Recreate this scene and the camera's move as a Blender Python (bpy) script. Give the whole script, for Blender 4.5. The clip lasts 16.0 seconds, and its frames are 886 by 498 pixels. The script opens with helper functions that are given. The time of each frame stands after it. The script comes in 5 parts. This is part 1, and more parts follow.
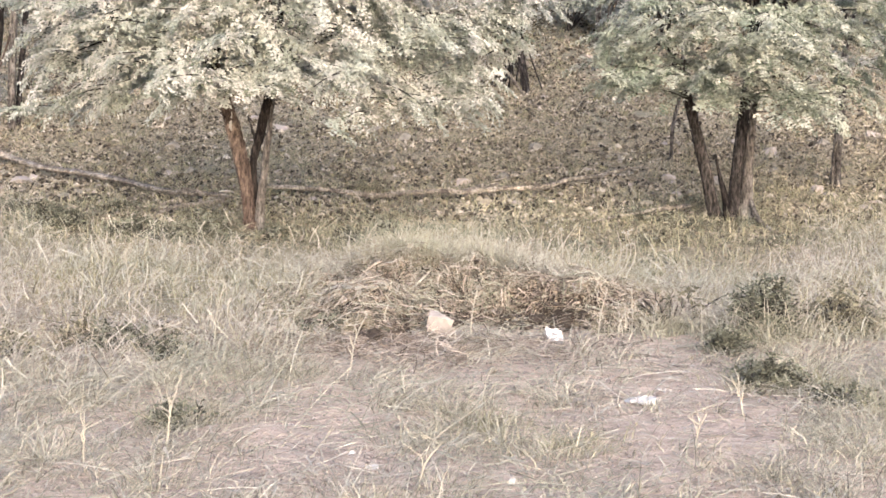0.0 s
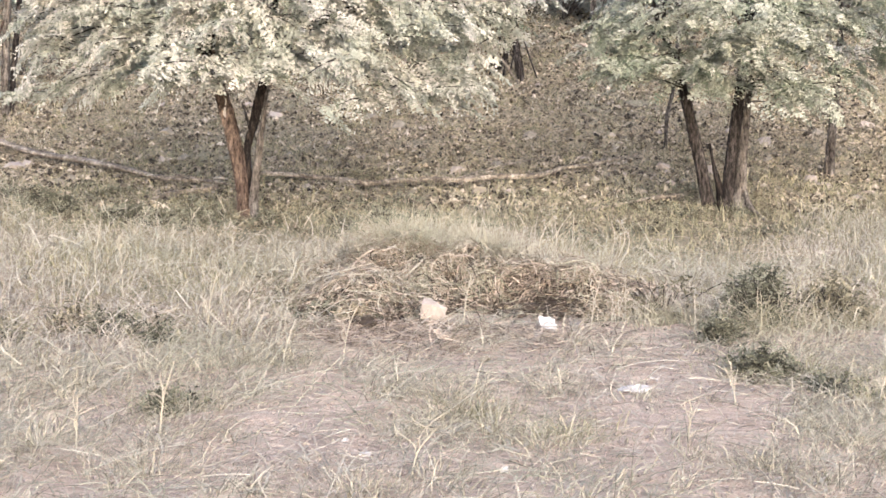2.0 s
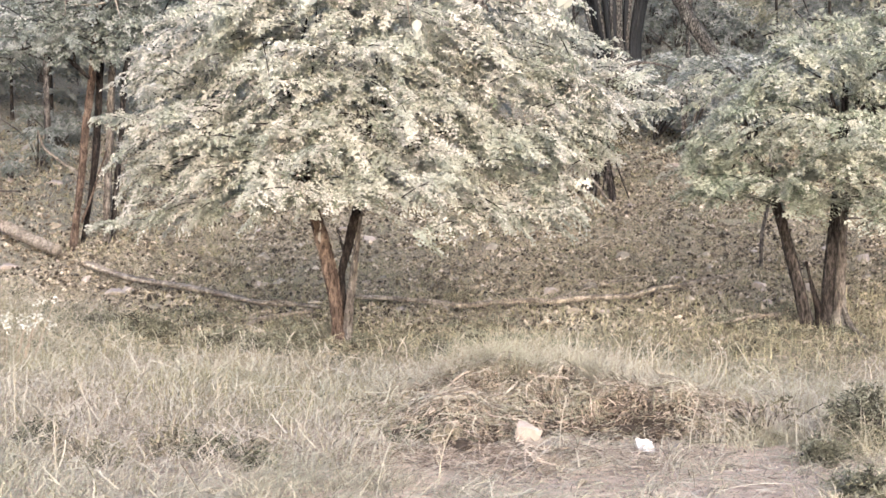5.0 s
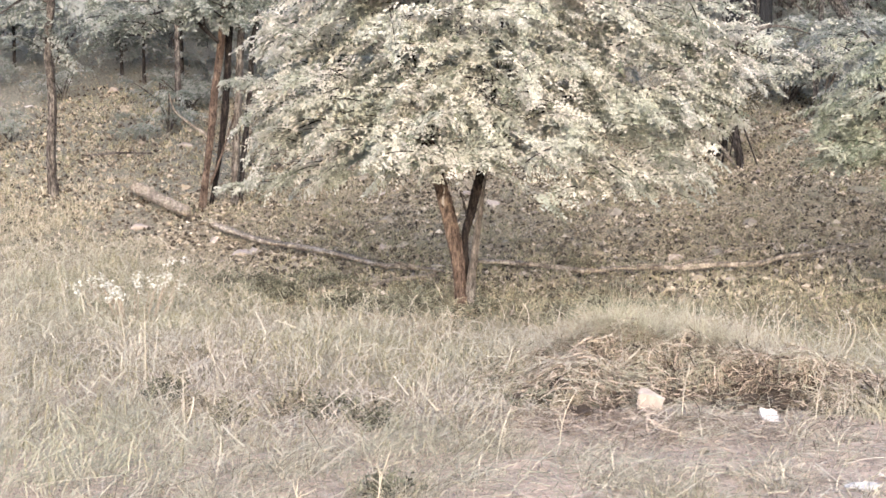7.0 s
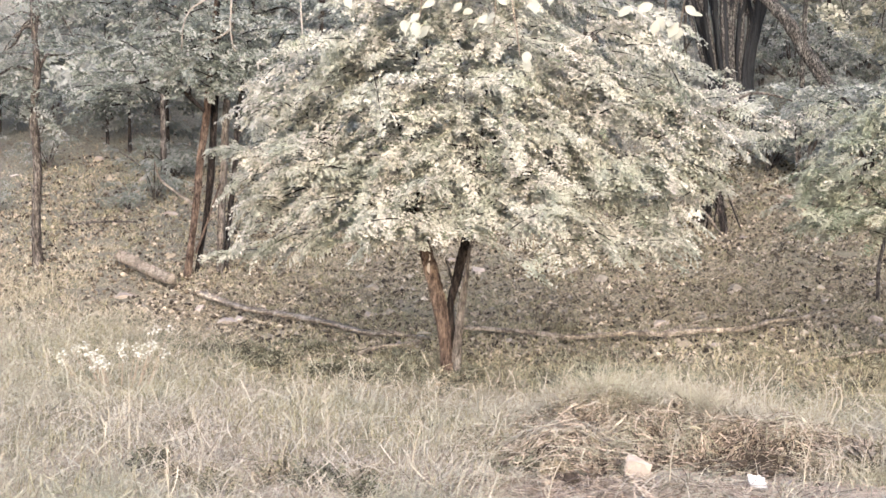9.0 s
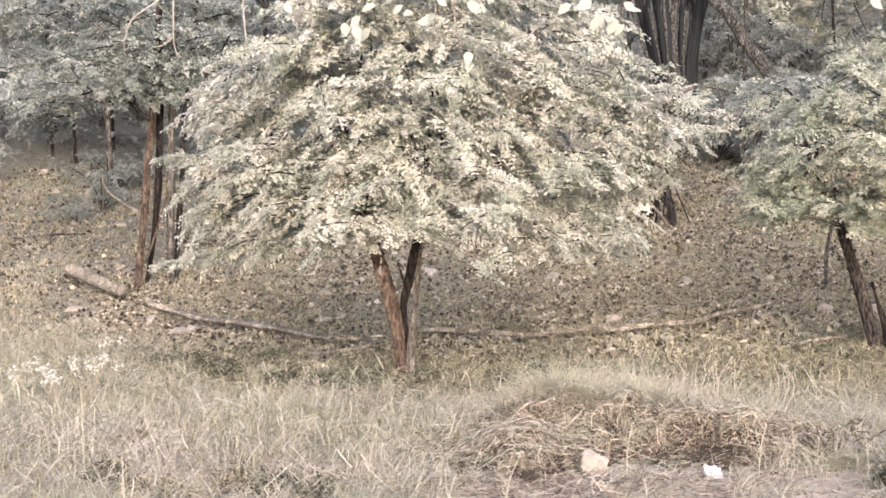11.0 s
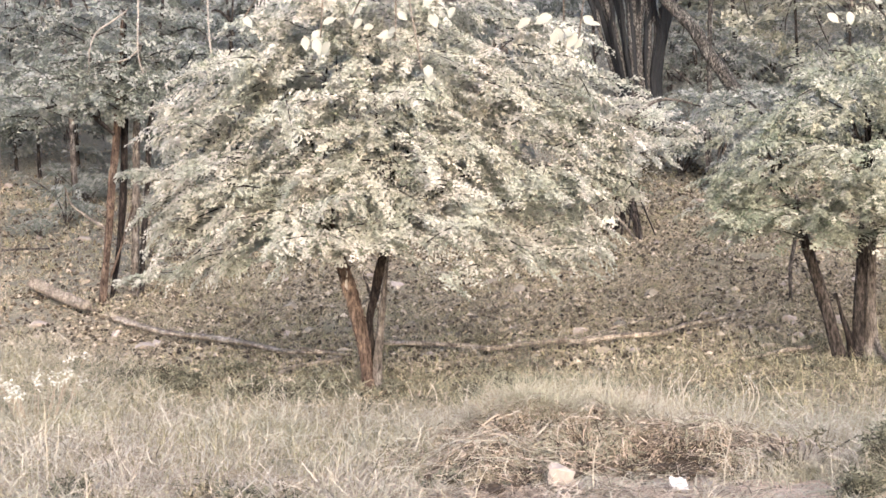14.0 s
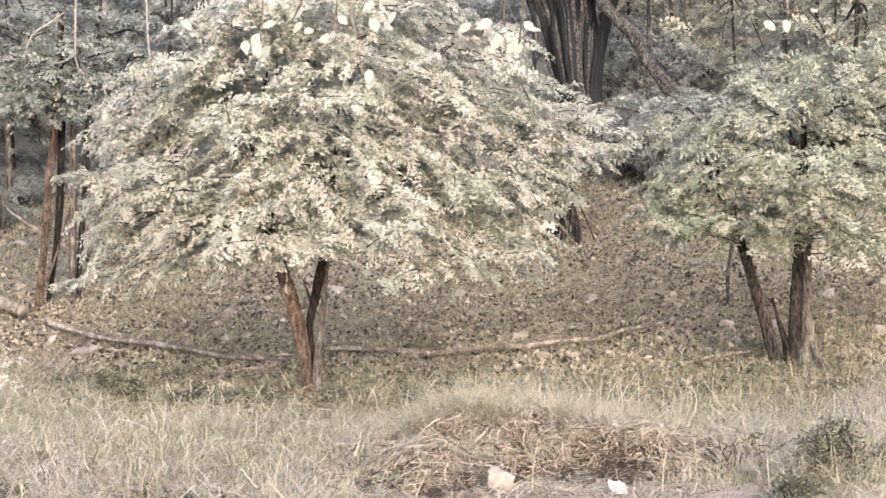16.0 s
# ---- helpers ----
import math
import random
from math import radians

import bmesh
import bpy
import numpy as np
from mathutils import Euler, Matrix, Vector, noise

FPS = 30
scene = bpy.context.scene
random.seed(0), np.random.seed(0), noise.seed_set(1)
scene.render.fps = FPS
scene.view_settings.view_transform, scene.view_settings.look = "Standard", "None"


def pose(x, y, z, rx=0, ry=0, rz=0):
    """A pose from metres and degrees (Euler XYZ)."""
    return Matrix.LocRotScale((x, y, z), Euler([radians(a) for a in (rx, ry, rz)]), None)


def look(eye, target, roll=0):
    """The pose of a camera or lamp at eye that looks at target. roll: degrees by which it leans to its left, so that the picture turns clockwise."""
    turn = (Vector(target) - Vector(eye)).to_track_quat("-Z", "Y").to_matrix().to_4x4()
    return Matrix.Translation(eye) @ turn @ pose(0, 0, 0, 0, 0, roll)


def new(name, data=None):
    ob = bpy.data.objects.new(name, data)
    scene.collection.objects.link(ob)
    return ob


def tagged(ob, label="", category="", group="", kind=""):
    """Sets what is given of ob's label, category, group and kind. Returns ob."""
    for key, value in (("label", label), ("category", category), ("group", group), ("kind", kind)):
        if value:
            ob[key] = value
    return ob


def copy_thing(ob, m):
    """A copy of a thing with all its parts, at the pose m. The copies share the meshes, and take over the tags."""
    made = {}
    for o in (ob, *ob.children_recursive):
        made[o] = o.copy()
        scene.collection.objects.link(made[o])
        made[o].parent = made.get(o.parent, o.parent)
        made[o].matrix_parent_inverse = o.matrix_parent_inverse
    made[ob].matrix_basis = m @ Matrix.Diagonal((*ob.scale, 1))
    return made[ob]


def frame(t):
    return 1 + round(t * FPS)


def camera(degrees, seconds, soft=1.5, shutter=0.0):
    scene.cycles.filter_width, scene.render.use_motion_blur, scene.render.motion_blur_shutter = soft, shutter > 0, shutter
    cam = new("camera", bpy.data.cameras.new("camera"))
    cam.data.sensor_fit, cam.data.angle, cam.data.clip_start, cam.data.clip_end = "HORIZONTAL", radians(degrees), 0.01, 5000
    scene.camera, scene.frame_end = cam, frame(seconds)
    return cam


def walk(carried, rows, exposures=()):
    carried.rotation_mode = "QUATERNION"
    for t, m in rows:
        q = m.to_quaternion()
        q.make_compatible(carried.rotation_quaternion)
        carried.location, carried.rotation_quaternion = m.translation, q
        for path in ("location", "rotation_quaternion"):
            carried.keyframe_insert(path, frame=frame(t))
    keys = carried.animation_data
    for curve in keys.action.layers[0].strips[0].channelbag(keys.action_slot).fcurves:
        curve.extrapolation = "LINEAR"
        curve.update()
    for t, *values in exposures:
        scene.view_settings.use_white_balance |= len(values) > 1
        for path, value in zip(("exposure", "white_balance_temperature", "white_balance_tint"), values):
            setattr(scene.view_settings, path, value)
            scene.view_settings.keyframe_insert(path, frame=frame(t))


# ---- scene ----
cam = camera(34.94, 16.0, soft=1.55)
EXPOSURE = 2.24
PATH = [
    (0.0, pose(0.0, 0.0, 2.2, 81.247, -0.443, 0.068)),
    (0.5, pose(0.0, 0.0, 2.2, 80.666, -0.609, 0.262)),
    (1.0, pose(0.0, 0.0, 2.2, 80.730, -0.776, -0.039)),
    (1.5, pose(0.0, 0.0, 2.2, 80.887, -0.721, -0.118)),
    (2.0, pose(0.0, 0.0, 2.2, 80.756, -0.763, -0.137)),
    (2.5, pose(0.0, 0.0, 2.2, 80.925, -0.853, -0.245)),
    (3.0, pose(0.0, 0.0, 2.2, 81.192, -0.912, -0.013)),
    (3.5, pose(0.0, 0.0, 2.2, 81.987, -0.253, 0.635)),
    (4.0, pose(0.0, 0.0, 2.2, 84.702, -0.427, 1.066)),
    (4.5, pose(0.0, 0.0, 2.2, 85.579, -0.189, 1.957)),
    (5.0, pose(0.0, 0.0, 2.2, 85.702, 0.314, 3.561)),
    (5.2, pose(0.0, 0.0, 2.2, 84.959, 0.979, 5.701)),
    (7.3, pose(0.0, 0.0, 2.2, 84.296, 0.395, 8.884)),
    (7.5, pose(0.0, 0.0, 2.2, 85.104, 0.564, 9.031)),
    (8.0, pose(0.0, 0.0, 2.2, 86.002, 0.537, 8.416)),
    (8.5, pose(0.0, 0.0, 2.2, 87.195, 0.353, 8.091)),
    (9.0, pose(0.0, 0.0, 2.2, 87.002, 0.326, 7.998)),
    (9.5, pose(0.0022, 0.0, 2.2, 87.336, 0.711, 7.721)),
    (10.0, pose(0.0044, 0.0, 2.2, 87.226, 0.918, 7.096)),
    (10.2, pose(0.0053, 0.0, 2.2, 86.950, 1.350, 6.729)),
    (12.3, pose(0.0145, 0.0, 2.2, 87.106, 2.118, 5.485)),
    (12.5, pose(0.0154, 0.0, 2.2, 86.936, 2.068, 5.357)),
    (13.0, pose(0.0176, 0.0, 2.2, 87.283, 2.068, 4.856)),
    (13.5, pose(0.0198, 0.0, 2.2, 87.366, 2.239, 4.697)),
    (14.0, pose(0.022, 0.0, 2.2, 87.504, 2.248, 4.601)),
    (14.5, pose(0.022, 0.0, 2.2, 87.711, 2.386, 4.397)),
    (15.0, pose(0.022, 0.0, 2.2, 87.860, 2.764, 4.262)),
    (15.5, pose(0.022, 0.0, 2.2, 87.612, 2.741, 3.704)),
    (16.0, pose(0.022, 0.0, 2.2, 87.606, 2.046, 2.179)),
]
walk(cam, PATH, [(0.0, EXPOSURE, 6250, 15), (8.6, EXPOSURE, 6250, 15), (10.2, EXPOSURE, 6330, 17), (16.0, EXPOSURE, 6330, 17)])

# ---- daylight: bright open sky with a veiled sun behind the viewer ----
SUN_EL, SUN_AZ = radians(22), radians(166)      # azimuth clockwise from +y
world = bpy.data.worlds.new("daylight")
scene.world = world
world.use_nodes = True
wn = world.node_tree.nodes
sky = wn.new("ShaderNodeTexSky")
sky.sky_type = "NISHITA"
sky.sun_disc = False
sky.sun_elevation, sky.sun_rotation = SUN_EL, SUN_AZ
sky.dust_density = 3.0
wn["Background"].inputs["Strength"].default_value = 0.15
world.node_tree.links.new(sky.outputs[0], wn["Background"].inputs["Color"])
sun = new("sun", bpy.data.lights.new("sun", "SUN"))
sun.data.energy, sun.data.angle, sun.data.color = 1.3, radians(60), (1.0, 0.93, 0.86)
toward = Vector((math.sin(SUN_AZ) * math.cos(SUN_EL), math.cos(SUN_AZ) * math.cos(SUN_EL), math.sin(SUN_EL)))
sun.matrix_world = look(toward * 60, (0, 0, 0))

rng = np.random.default_rng(7)

# ---- materials ----


def node_material(name):
    m = bpy.data.materials.new(name)
    m.use_nodes = True
    nt = m.node_tree
    return m, nt, nt.nodes["Principled BSDF"], nt.nodes["Material Output"]


def ramp_node(nt, stops, source):
    r = nt.nodes.new("ShaderNodeValToRGB")
    while len(r.color_ramp.elements) < len(stops):
        r.color_ramp.elements.new(0.5)
    for e, (p, c) in zip(r.color_ramp.elements, stops):
        e.position, e.color = p, (*c, 1)
    nt.links.new(source, r.inputs[0])
    return r


def noise_node(nt, vector, scale, detail=4.0, rough=0.6):
    n = nt.nodes.new("ShaderNodeTexNoise")
    n.inputs["Scale"].default_value, n.inputs["Detail"].default_value, n.inputs["Roughness"].default_value = scale, detail, rough
    nt.links.new(vector, n.inputs["Vector"])
    return n


def mapped(nt, scale):
    c = nt.nodes.new("ShaderNodeTexCoord")
    m = nt.nodes.new("ShaderNodeMapping")
    m.inputs["Scale"].default_value = scale
    nt.links.new(c.outputs["Object"], m.inputs["Vector"])
    return m.outputs[0]


def mix_colour(nt, fac, a, b, mode="MIX"):
    m = nt.nodes.new("ShaderNodeMix")
    m.data_type, m.blend_type = "RGBA", mode
    for socket, value in ((m.inputs[0], fac), (m.inputs[6], a), (m.inputs[7], b)):
        if isinstance(value, (int, float)):
            socket.default_value = value
        elif isinstance(value, tuple):
            socket.default_value = (*value, 1)
        else:
            nt.links.new(value, socket)
    return m.outputs[2]


def bump(nt, bsdf, height, strength, distance):
    b = nt.nodes.new("ShaderNodeBump")
    b.inputs["Strength"].default_value, b.inputs["Distance"].default_value = strength, distance
    nt.links.new(height, b.inputs["Height"])
    nt.links.new(b.outputs[0], bsdf.inputs["Normal"])


def rough_material(name, dark, mid, light, scale=(1, 1, 1), fine=30.0, coarse=4.0, depth=0.01, strength=0.6, roughness=0.9):
    """Bark, stone and soil: a coarse stain over a fine grain, with relief."""
    m, nt, bsdf, out = node_material(name)
    v = mapped(nt, scale)
    a, b = noise_node(nt, v, coarse), noise_node(nt, v, fine, 6.0, 0.7)
    base = ramp_node(nt, [(0.28, dark), (0.5, mid), (0.72, light)], b.outputs[0])
    stain = ramp_node(nt, [(0.35, dark), (0.62, light)], a.outputs[0])
    nt.links.new(mix_colour(nt, 0.4, base.outputs[0], stain.outputs[0]), bsdf.inputs["Base Color"])
    bsdf.inputs["Roughness"].default_value = roughness
    bsdf.inputs["Specular IOR Level"].default_value = 0.12
    bump(nt, bsdf, b.outputs[0], strength, depth)
    return m


def bark_material(name, dark, mid, light, stretch=(1, 1, 0.3)):
    """Fissured bark: long dark cracks between plates, lichen stains at a larger scale."""
    m, nt, bsdf, out = node_material(name)
    v, w = mapped(nt, stretch), mapped(nt, (1, 1, 0.5))
    crack, grain, stain = noise_node(nt, v, 34, 6.0, 0.7), noise_node(nt, w, 60, 5.0, 0.7), noise_node(nt, w, 7, 4.0)
    plates = ramp_node(nt, [(0.36, dark), (0.47, mid), (0.62, light)], crack.outputs[0])
    fleck = ramp_node(nt, [(0.35, (0.55, 0.55, 0.55)), (0.7, (1.25, 1.2, 1.15))], grain.outputs[0])
    blotch = ramp_node(nt, [(0.45, (0.65, 0.62, 0.6)), (0.65, (1.3, 1.3, 1.28))], stain.outputs[0])
    colour = mix_colour(nt, 1.0, mix_colour(nt, 1.0, plates.outputs[0], fleck.outputs[0], "MULTIPLY"), blotch.outputs[0], "MULTIPLY")
    nt.links.new(colour, bsdf.inputs["Base Color"])
    bsdf.inputs["Roughness"].default_value = 0.92
    bsdf.inputs["Specular IOR Level"].default_value = 0.12
    bump(nt, bsdf, crack.outputs[0], 1.0, 0.06)
    return m


def blade_material(name, stops, through_light=0.3, roughness=0.75, patch=None):
    """Leaves, straw and grass: each piece takes its own shade; part of the light comes through. patch: colour and size
    of a tint over many pieces.
    """
    m, nt, bsdf, out = node_material(name)
    g = nt.nodes.new("ShaderNodeNewGeometry")
    colour = ramp_node(nt, stops, g.outputs["Random Per Island"]).outputs[0]
    if patch:
        n = noise_node(nt, mapped(nt, (1, 1, 1)), patch[1], 3.0)
        f = ramp_node(nt, [(0.42, (0, 0, 0)), (0.62, (1, 1, 1))], n.outputs[0])
        colour = mix_colour(nt, f.outputs[0], colour, mix_colour(nt, 0.55, colour, patch[0]))
    nt.links.new(colour, bsdf.inputs["Base Color"])
    bsdf.inputs["Roughness"].default_value = roughness
    bsdf.inputs["Specular IOR Level"].default_value = 0.15
    t = nt.nodes.new("ShaderNodeBsdfTranslucent")
    nt.links.new(colour, t.inputs["Color"])
    mix = nt.nodes.new("ShaderNodeMixShader")
    mix.inputs[0].default_value = through_light
    nt.links.new(bsdf.outputs[0], mix.inputs[1])
    nt.links.new(t.outputs[0], mix.inputs[2])
    nt.links.new(mix.outputs[0], out.inputs["Surface"])
    return m


def ground_material():
    m, nt, bsdf, out = node_material("dry_ground")
    c = nt.nodes.new("ShaderNodeTexCoord").outputs["Object"]
    sep = nt.nodes.new("ShaderNodeSeparateXYZ")
    nt.links.new(c, sep.inputs[0])
    big, mid, fine = noise_node(nt, c, 0.5), noise_node(nt, c, 3.0, 5.0), noise_node(nt, c, 28.0, 6.0, 0.7)
    dust = ramp_node(nt, [(0.3, (0.32, 0.246, 0.198)), (0.5, (0.475, 0.379, 0.312)), (0.7, (0.56, 0.465, 0.394))], fine.outputs[0])
    dust2 = mix_colour(nt, ramp_node(nt, [(0.4, (0, 0, 0)), (0.65, (1, 1, 1))], mid.outputs[0]).outputs[0], dust.outputs[0], (0.429, 0.346, 0.29))
    streak = ramp_node(nt, [(0.36, (0.66, 0.65, 0.66)), (0.5, (1.0, 1.0, 1.0)), (0.66, (1.14, 1.12, 1.10))], noise_node(nt, mapped(nt, (1.6, 9.0, 1.0)), 1.6, 5.0, 0.65).outputs[0])
    dust2 = mix_colour(nt, 1.0, dust2, streak.outputs[0], "MULTIPLY")
    litter = ramp_node(nt, [(0.38, (0.04, 0.032, 0.021)), (0.46, (0.15, 0.124, 0.084)), (0.54, (0.255, 0.214, 0.15)), (0.66, (0.37, 0.316, 0.23))], fine.outputs[0])
    moss = mix_colour(nt, ramp_node(nt, [(0.48, (0, 0, 0)), (0.66, (1, 1, 1))], big.outputs[0]).outputs[0], litter.outputs[0], (0.2, 0.182, 0.127))
    far = nt.nodes.new("ShaderNodeMapRange")
    far.inputs["From Min"].default_value, far.inputs["From Max"].default_value = 9.5, 13.5
    add = nt.nodes.new("ShaderNodeMath")
    add.operation = "MULTIPLY_ADD"
    nt.links.new(big.outputs[0], add.inputs[0])
    add.inputs[1].default_value = 5.0
    shift = nt.nodes.new("ShaderNodeMath")
    shift.operation = "SUBTRACT"
    shift.inputs[1].default_value = 2.5
    nt.links.new(add.outputs[0], shift.inputs[0])
    # dark litter colour comes nearer at the sides, for shade under the grass
    sides = None
    for lo, hi, gain in ((-0.7, -2.4, 2.2), (1.7, 2.8, 1.2)):
        side = nt.nodes.new("ShaderNodeMapRange")
        side.inputs["From Min"].default_value, side.inputs["From Max"].default_value, side.inputs["To Max"].default_value = lo, hi, gain
        nt.links.new(sep.outputs["X"], side.inputs["Value"])
        total = nt.nodes.new("ShaderNodeMath")
        nt.links.new(side.outputs[0], total.inputs[0])
        nt.links.new(sides if sides else sep.outputs["Y"], total.inputs[1])
        sides = total.outputs[0]
    nt.links.new(sides, add.inputs[2])
    nt.links.new(shift.outputs[0], far.inputs["Value"])
    # tree shade and haze up the slope, mixed into the ground colour
    high = nt.nodes.new("ShaderNodeMapRange")
    high.inputs["From Min"].default_value, high.inputs["From Max"].default_value = 23.0, 31.0
    # the haze grey starts nearer on the left
    grey = nt.nodes.new("ShaderNodeMapRange")
    grey.inputs["From Min"].default_value, grey.inputs["From Max"].default_value, grey.inputs["To Max"].default_value = -5.0, -9.0, 8.0
    nt.links.new(sep.outputs["X"], grey.inputs["Value"])
    deep = nt.nodes.new("ShaderNodeMath")
    nt.links.new(grey.outputs[0], deep.inputs[0])
    nt.links.new(shift.outputs[0], deep.inputs[1])
    nt.links.new(deep.outputs[0], high.inputs["Value"])
    growth = ramp_node(nt, [(0.36, (0.063, 0.061, 0.049)), (0.5, (0.144, 0.139, 0.115)), (0.66, (0.252, 0.243, 0.209))], fine.outputs[0])
    moss = mix_colour(nt, high.outputs[0], moss, growth.outputs[0])
    nt.links.new(mix_colour(nt, far.outputs[0], dust2, moss), bsdf.inputs["Base Color"])
    bsdf.inputs["Roughness"].default_value = 0.95
    bsdf.inputs["Specular IOR Level"].default_value = 0.15
    bump(nt, bsdf, fine.outputs[0], 1.0, 0.06)
    return m


GROUND = ground_material()
BARK_RED = bark_material("reddish_bark", (0.02, 0.0148, 0.012), (0.088, 0.0655, 0.053), (0.175, 0.138, 0.115))
BARK_DARK = bark_material("dark_bark", (0.006, 0.005, 0.005), (0.025, 0.0225, 0.022), (0.09, 0.081, 0.077))
BARK_BROWN = bark_material("brown_bark", (0.008, 0.007, 0.006), (0.036, 0.032, 0.03), (0.105, 0.093, 0.087))
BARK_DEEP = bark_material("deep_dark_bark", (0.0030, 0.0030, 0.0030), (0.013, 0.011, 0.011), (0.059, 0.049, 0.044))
BARK_GREY = bark_material("grey_bark", (0.015, 0.0135, 0.0125), (0.07, 0.065, 0.061), (0.19, 0.178, 0.168))
BARK_PALE = bark_material("pale_bark", (0.034, 0.031, 0.028), (0.122, 0.113, 0.103), (0.23, 0.216, 0.2))
BARK_LICHEN = bark_material("lichened_bark", (0.0074, 0.0076, 0.008), (0.036, 0.037, 0.038), (0.17, 0.172, 0.17), (1, 1, 0.45))
DEADWOOD = bark_material("weathered_deadwood", (0.135, 0.121, 0.103), (0.265, 0.241, 0.209), (0.36, 0.332, 0.294), (0.7, 0.7, 1))
CREEPER = rough_material("pale_creeper", (0.104, 0.092, 0.081), (0.185, 0.17, 0.152), (0.266, 0.248, 0.226), (1, 1, 0.3), 40, 7, 0.01, 0.7)
STONE = rough_material("sandstone", (0.17, 0.146, 0.127), (0.23, 0.2, 0.176), (0.27, 0.238, 0.212), (1, 1, 1), 26, 7, 0.012, 0.8)
PALE_STONE = rough_material("pale_stone", (0.10, 0.086, 0.066), (0.165, 0.144, 0.114), (0.23, 0.203, 0.165), (1, 1, 1), 26, 9, 0.006, 0.5)
PAPER = rough_material("white_scrap", (0.266, 0.255, 0.244), (0.34, 0.326, 0.315), (0.392, 0.381, 0.366), (1, 1, 1), 18, 5, 0.004, 0.4, 0.6)
# soil of the mound, dark enough to stand in for shade in its pits
SOIL_PIT_SHADE = rough_material("soil_and_pit_shade", (0.014, 0.0105, 0.008), (0.038, 0.0285, 0.021), (0.082, 0.064, 0.049), (1, 1, 1), 30, 6, 0.03, 1.0)
SOIL_PALE = rough_material("dusty_clod", (0.096, 0.074, 0.067), (0.185, 0.152, 0.137), (0.296, 0.252, 0.229), (1, 1, 1), 40, 3, 0.01, 0.6)
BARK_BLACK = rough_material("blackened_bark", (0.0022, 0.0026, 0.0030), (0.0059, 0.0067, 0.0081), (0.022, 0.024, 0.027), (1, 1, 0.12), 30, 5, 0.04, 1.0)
# darkest green and patch put the crown's shaded gaps into the leaf colour
LEAF_PALE = blade_material("dusty_leaf", [(0.0, (0.12, 0.136, 0.095)), (0.2, (0.355, 0.351, 0.306)), (0.6, (0.455, 0.445, 0.4)), (1.0, (0.49, 0.477, 0.436))], 0.41, 0.85, ((0.265, 0.30, 0.245), 1.7))
# same here: dark green stop and patch for shade inside the crown
LEAF_GREYGREEN = blade_material("grey_green_leaf", [(0.0, (0.09, 0.105, 0.072)), (0.25, (0.245, 0.255, 0.198)), (0.65, (0.36, 0.362, 0.298)), (1.0, (0.465, 0.457, 0.398))], 0.4, 0.7, ((0.178, 0.215, 0.16), 1.4))
# woodland haze is put into this leaf colour: bluish grey, low contrast
LEAF_HAZE = blade_material("hazy_forest_leaf", [(0.0, (0.095, 0.105, 0.092)), (0.5, (0.178, 0.193, 0.178)), (1.0, (0.285, 0.30, 0.288))], 0.4, 0.8)
# forest leaf without the haze tint, for the woods on the right
LEAF_WARM = blade_material("warm_forest_leaf", [(0.0, (0.11, 0.114, 0.088)), (0.5, (0.24, 0.243, 0.193)), (1.0, (0.385, 0.383, 0.32))], 0.4, 0.8)
# scrub leaf, greyed and blued for the same haze
LEAF_MID_HAZE = blade_material("hazy_scrub_leaf", [(0.0, (0.088, 0.102, 0.087)), (0.5, (0.178, 0.195, 0.176)), (1.0, (0.275, 0.29, 0.271))], 0.35, 0.8)
LEAF_WEED = blade_material("weed_leaf", [(0.0, (0.027, 0.026, 0.018)), (0.5, (0.098, 0.098, 0.069)), (1.0, (0.225, 0.223, 0.17))], 0.3)
LEAF_OLIVE = blade_material("withering_leaf", [(0.0, (0.055, 0.05, 0.033)), (0.5, (0.155, 0.142, 0.098)), (1.0, (0.29, 0.265, 0.193))], 0.3)
LEAF_BROAD = blade_material("broad_pale_leaf", [(0.0, (0.235, 0.242, 0.19)), (0.7, (0.31, 0.31, 0.26)), (1.0, (0.33, 0.29, 0.225))], 0.4, 0.55)
GRASS_DRY = blade_material("dry_grass", [(0.0, (0.08, 0.067, 0.051)), (0.22, (0.23, 0.203, 0.163)), (0.65, (0.358, 0.326, 0.272)), (1.0, (0.418, 0.388, 0.334))], 0.3, 0.8, ((0.25, 0.26, 0.178), 0.45))
GRASS_GREEN = blade_material("fading_grass", [(0.0, (0.08, 0.076, 0.043)), (0.5, (0.205, 0.191, 0.117)), (1.0, (0.365, 0.34, 0.228))], 0.3)
# darkest blades stand in for the shadows under the pale strands
GRASS_KHAKI = blade_material("flattened_grass", [(0.0, (0.07, 0.063, 0.044)), (0.3, (0.211, 0.194, 0.143)), (0.65, (0.332, 0.308, 0.236)), (1.0, (0.49, 0.456, 0.372))], 0.3)
STRAW = blade_material("straw", [(0.0, (0.036, 0.027, 0.020)), (0.3, (0.145, 0.114, 0.088)), (0.65, (0.292, 0.239, 0.188)), (1.0, (0.445, 0.378, 0.310))], 0.2)
LITTER = blade_material("fallen_leaves", [(0.0, (0.045, 0.037, 0.026)), (0.3, (0.135, 0.115, 0.083)), (0.75, (0.225, 0.194, 0.145)), (1.0, (0.32, 0.281, 0.22))], 0.2)
DARK_LITTER = blade_material("rotting_litter", [(0.0, (0.02, 0.015, 0.011)), (0.5, (0.055, 0.043, 0.032)), (1.0, (0.13, 0.107, 0.082))], 0.1, 0.9)
# near-black crumbs stand in for shaded crevices between the stones
GRIT = blade_material("slope_grit", [(0.0, (0.014, 0.011, 0.008)), (0.4, (0.07, 0.057, 0.041)), (0.8, (0.20, 0.171, 0.129)), (1.0, (0.37, 0.325, 0.26))], 0.0, 0.9)
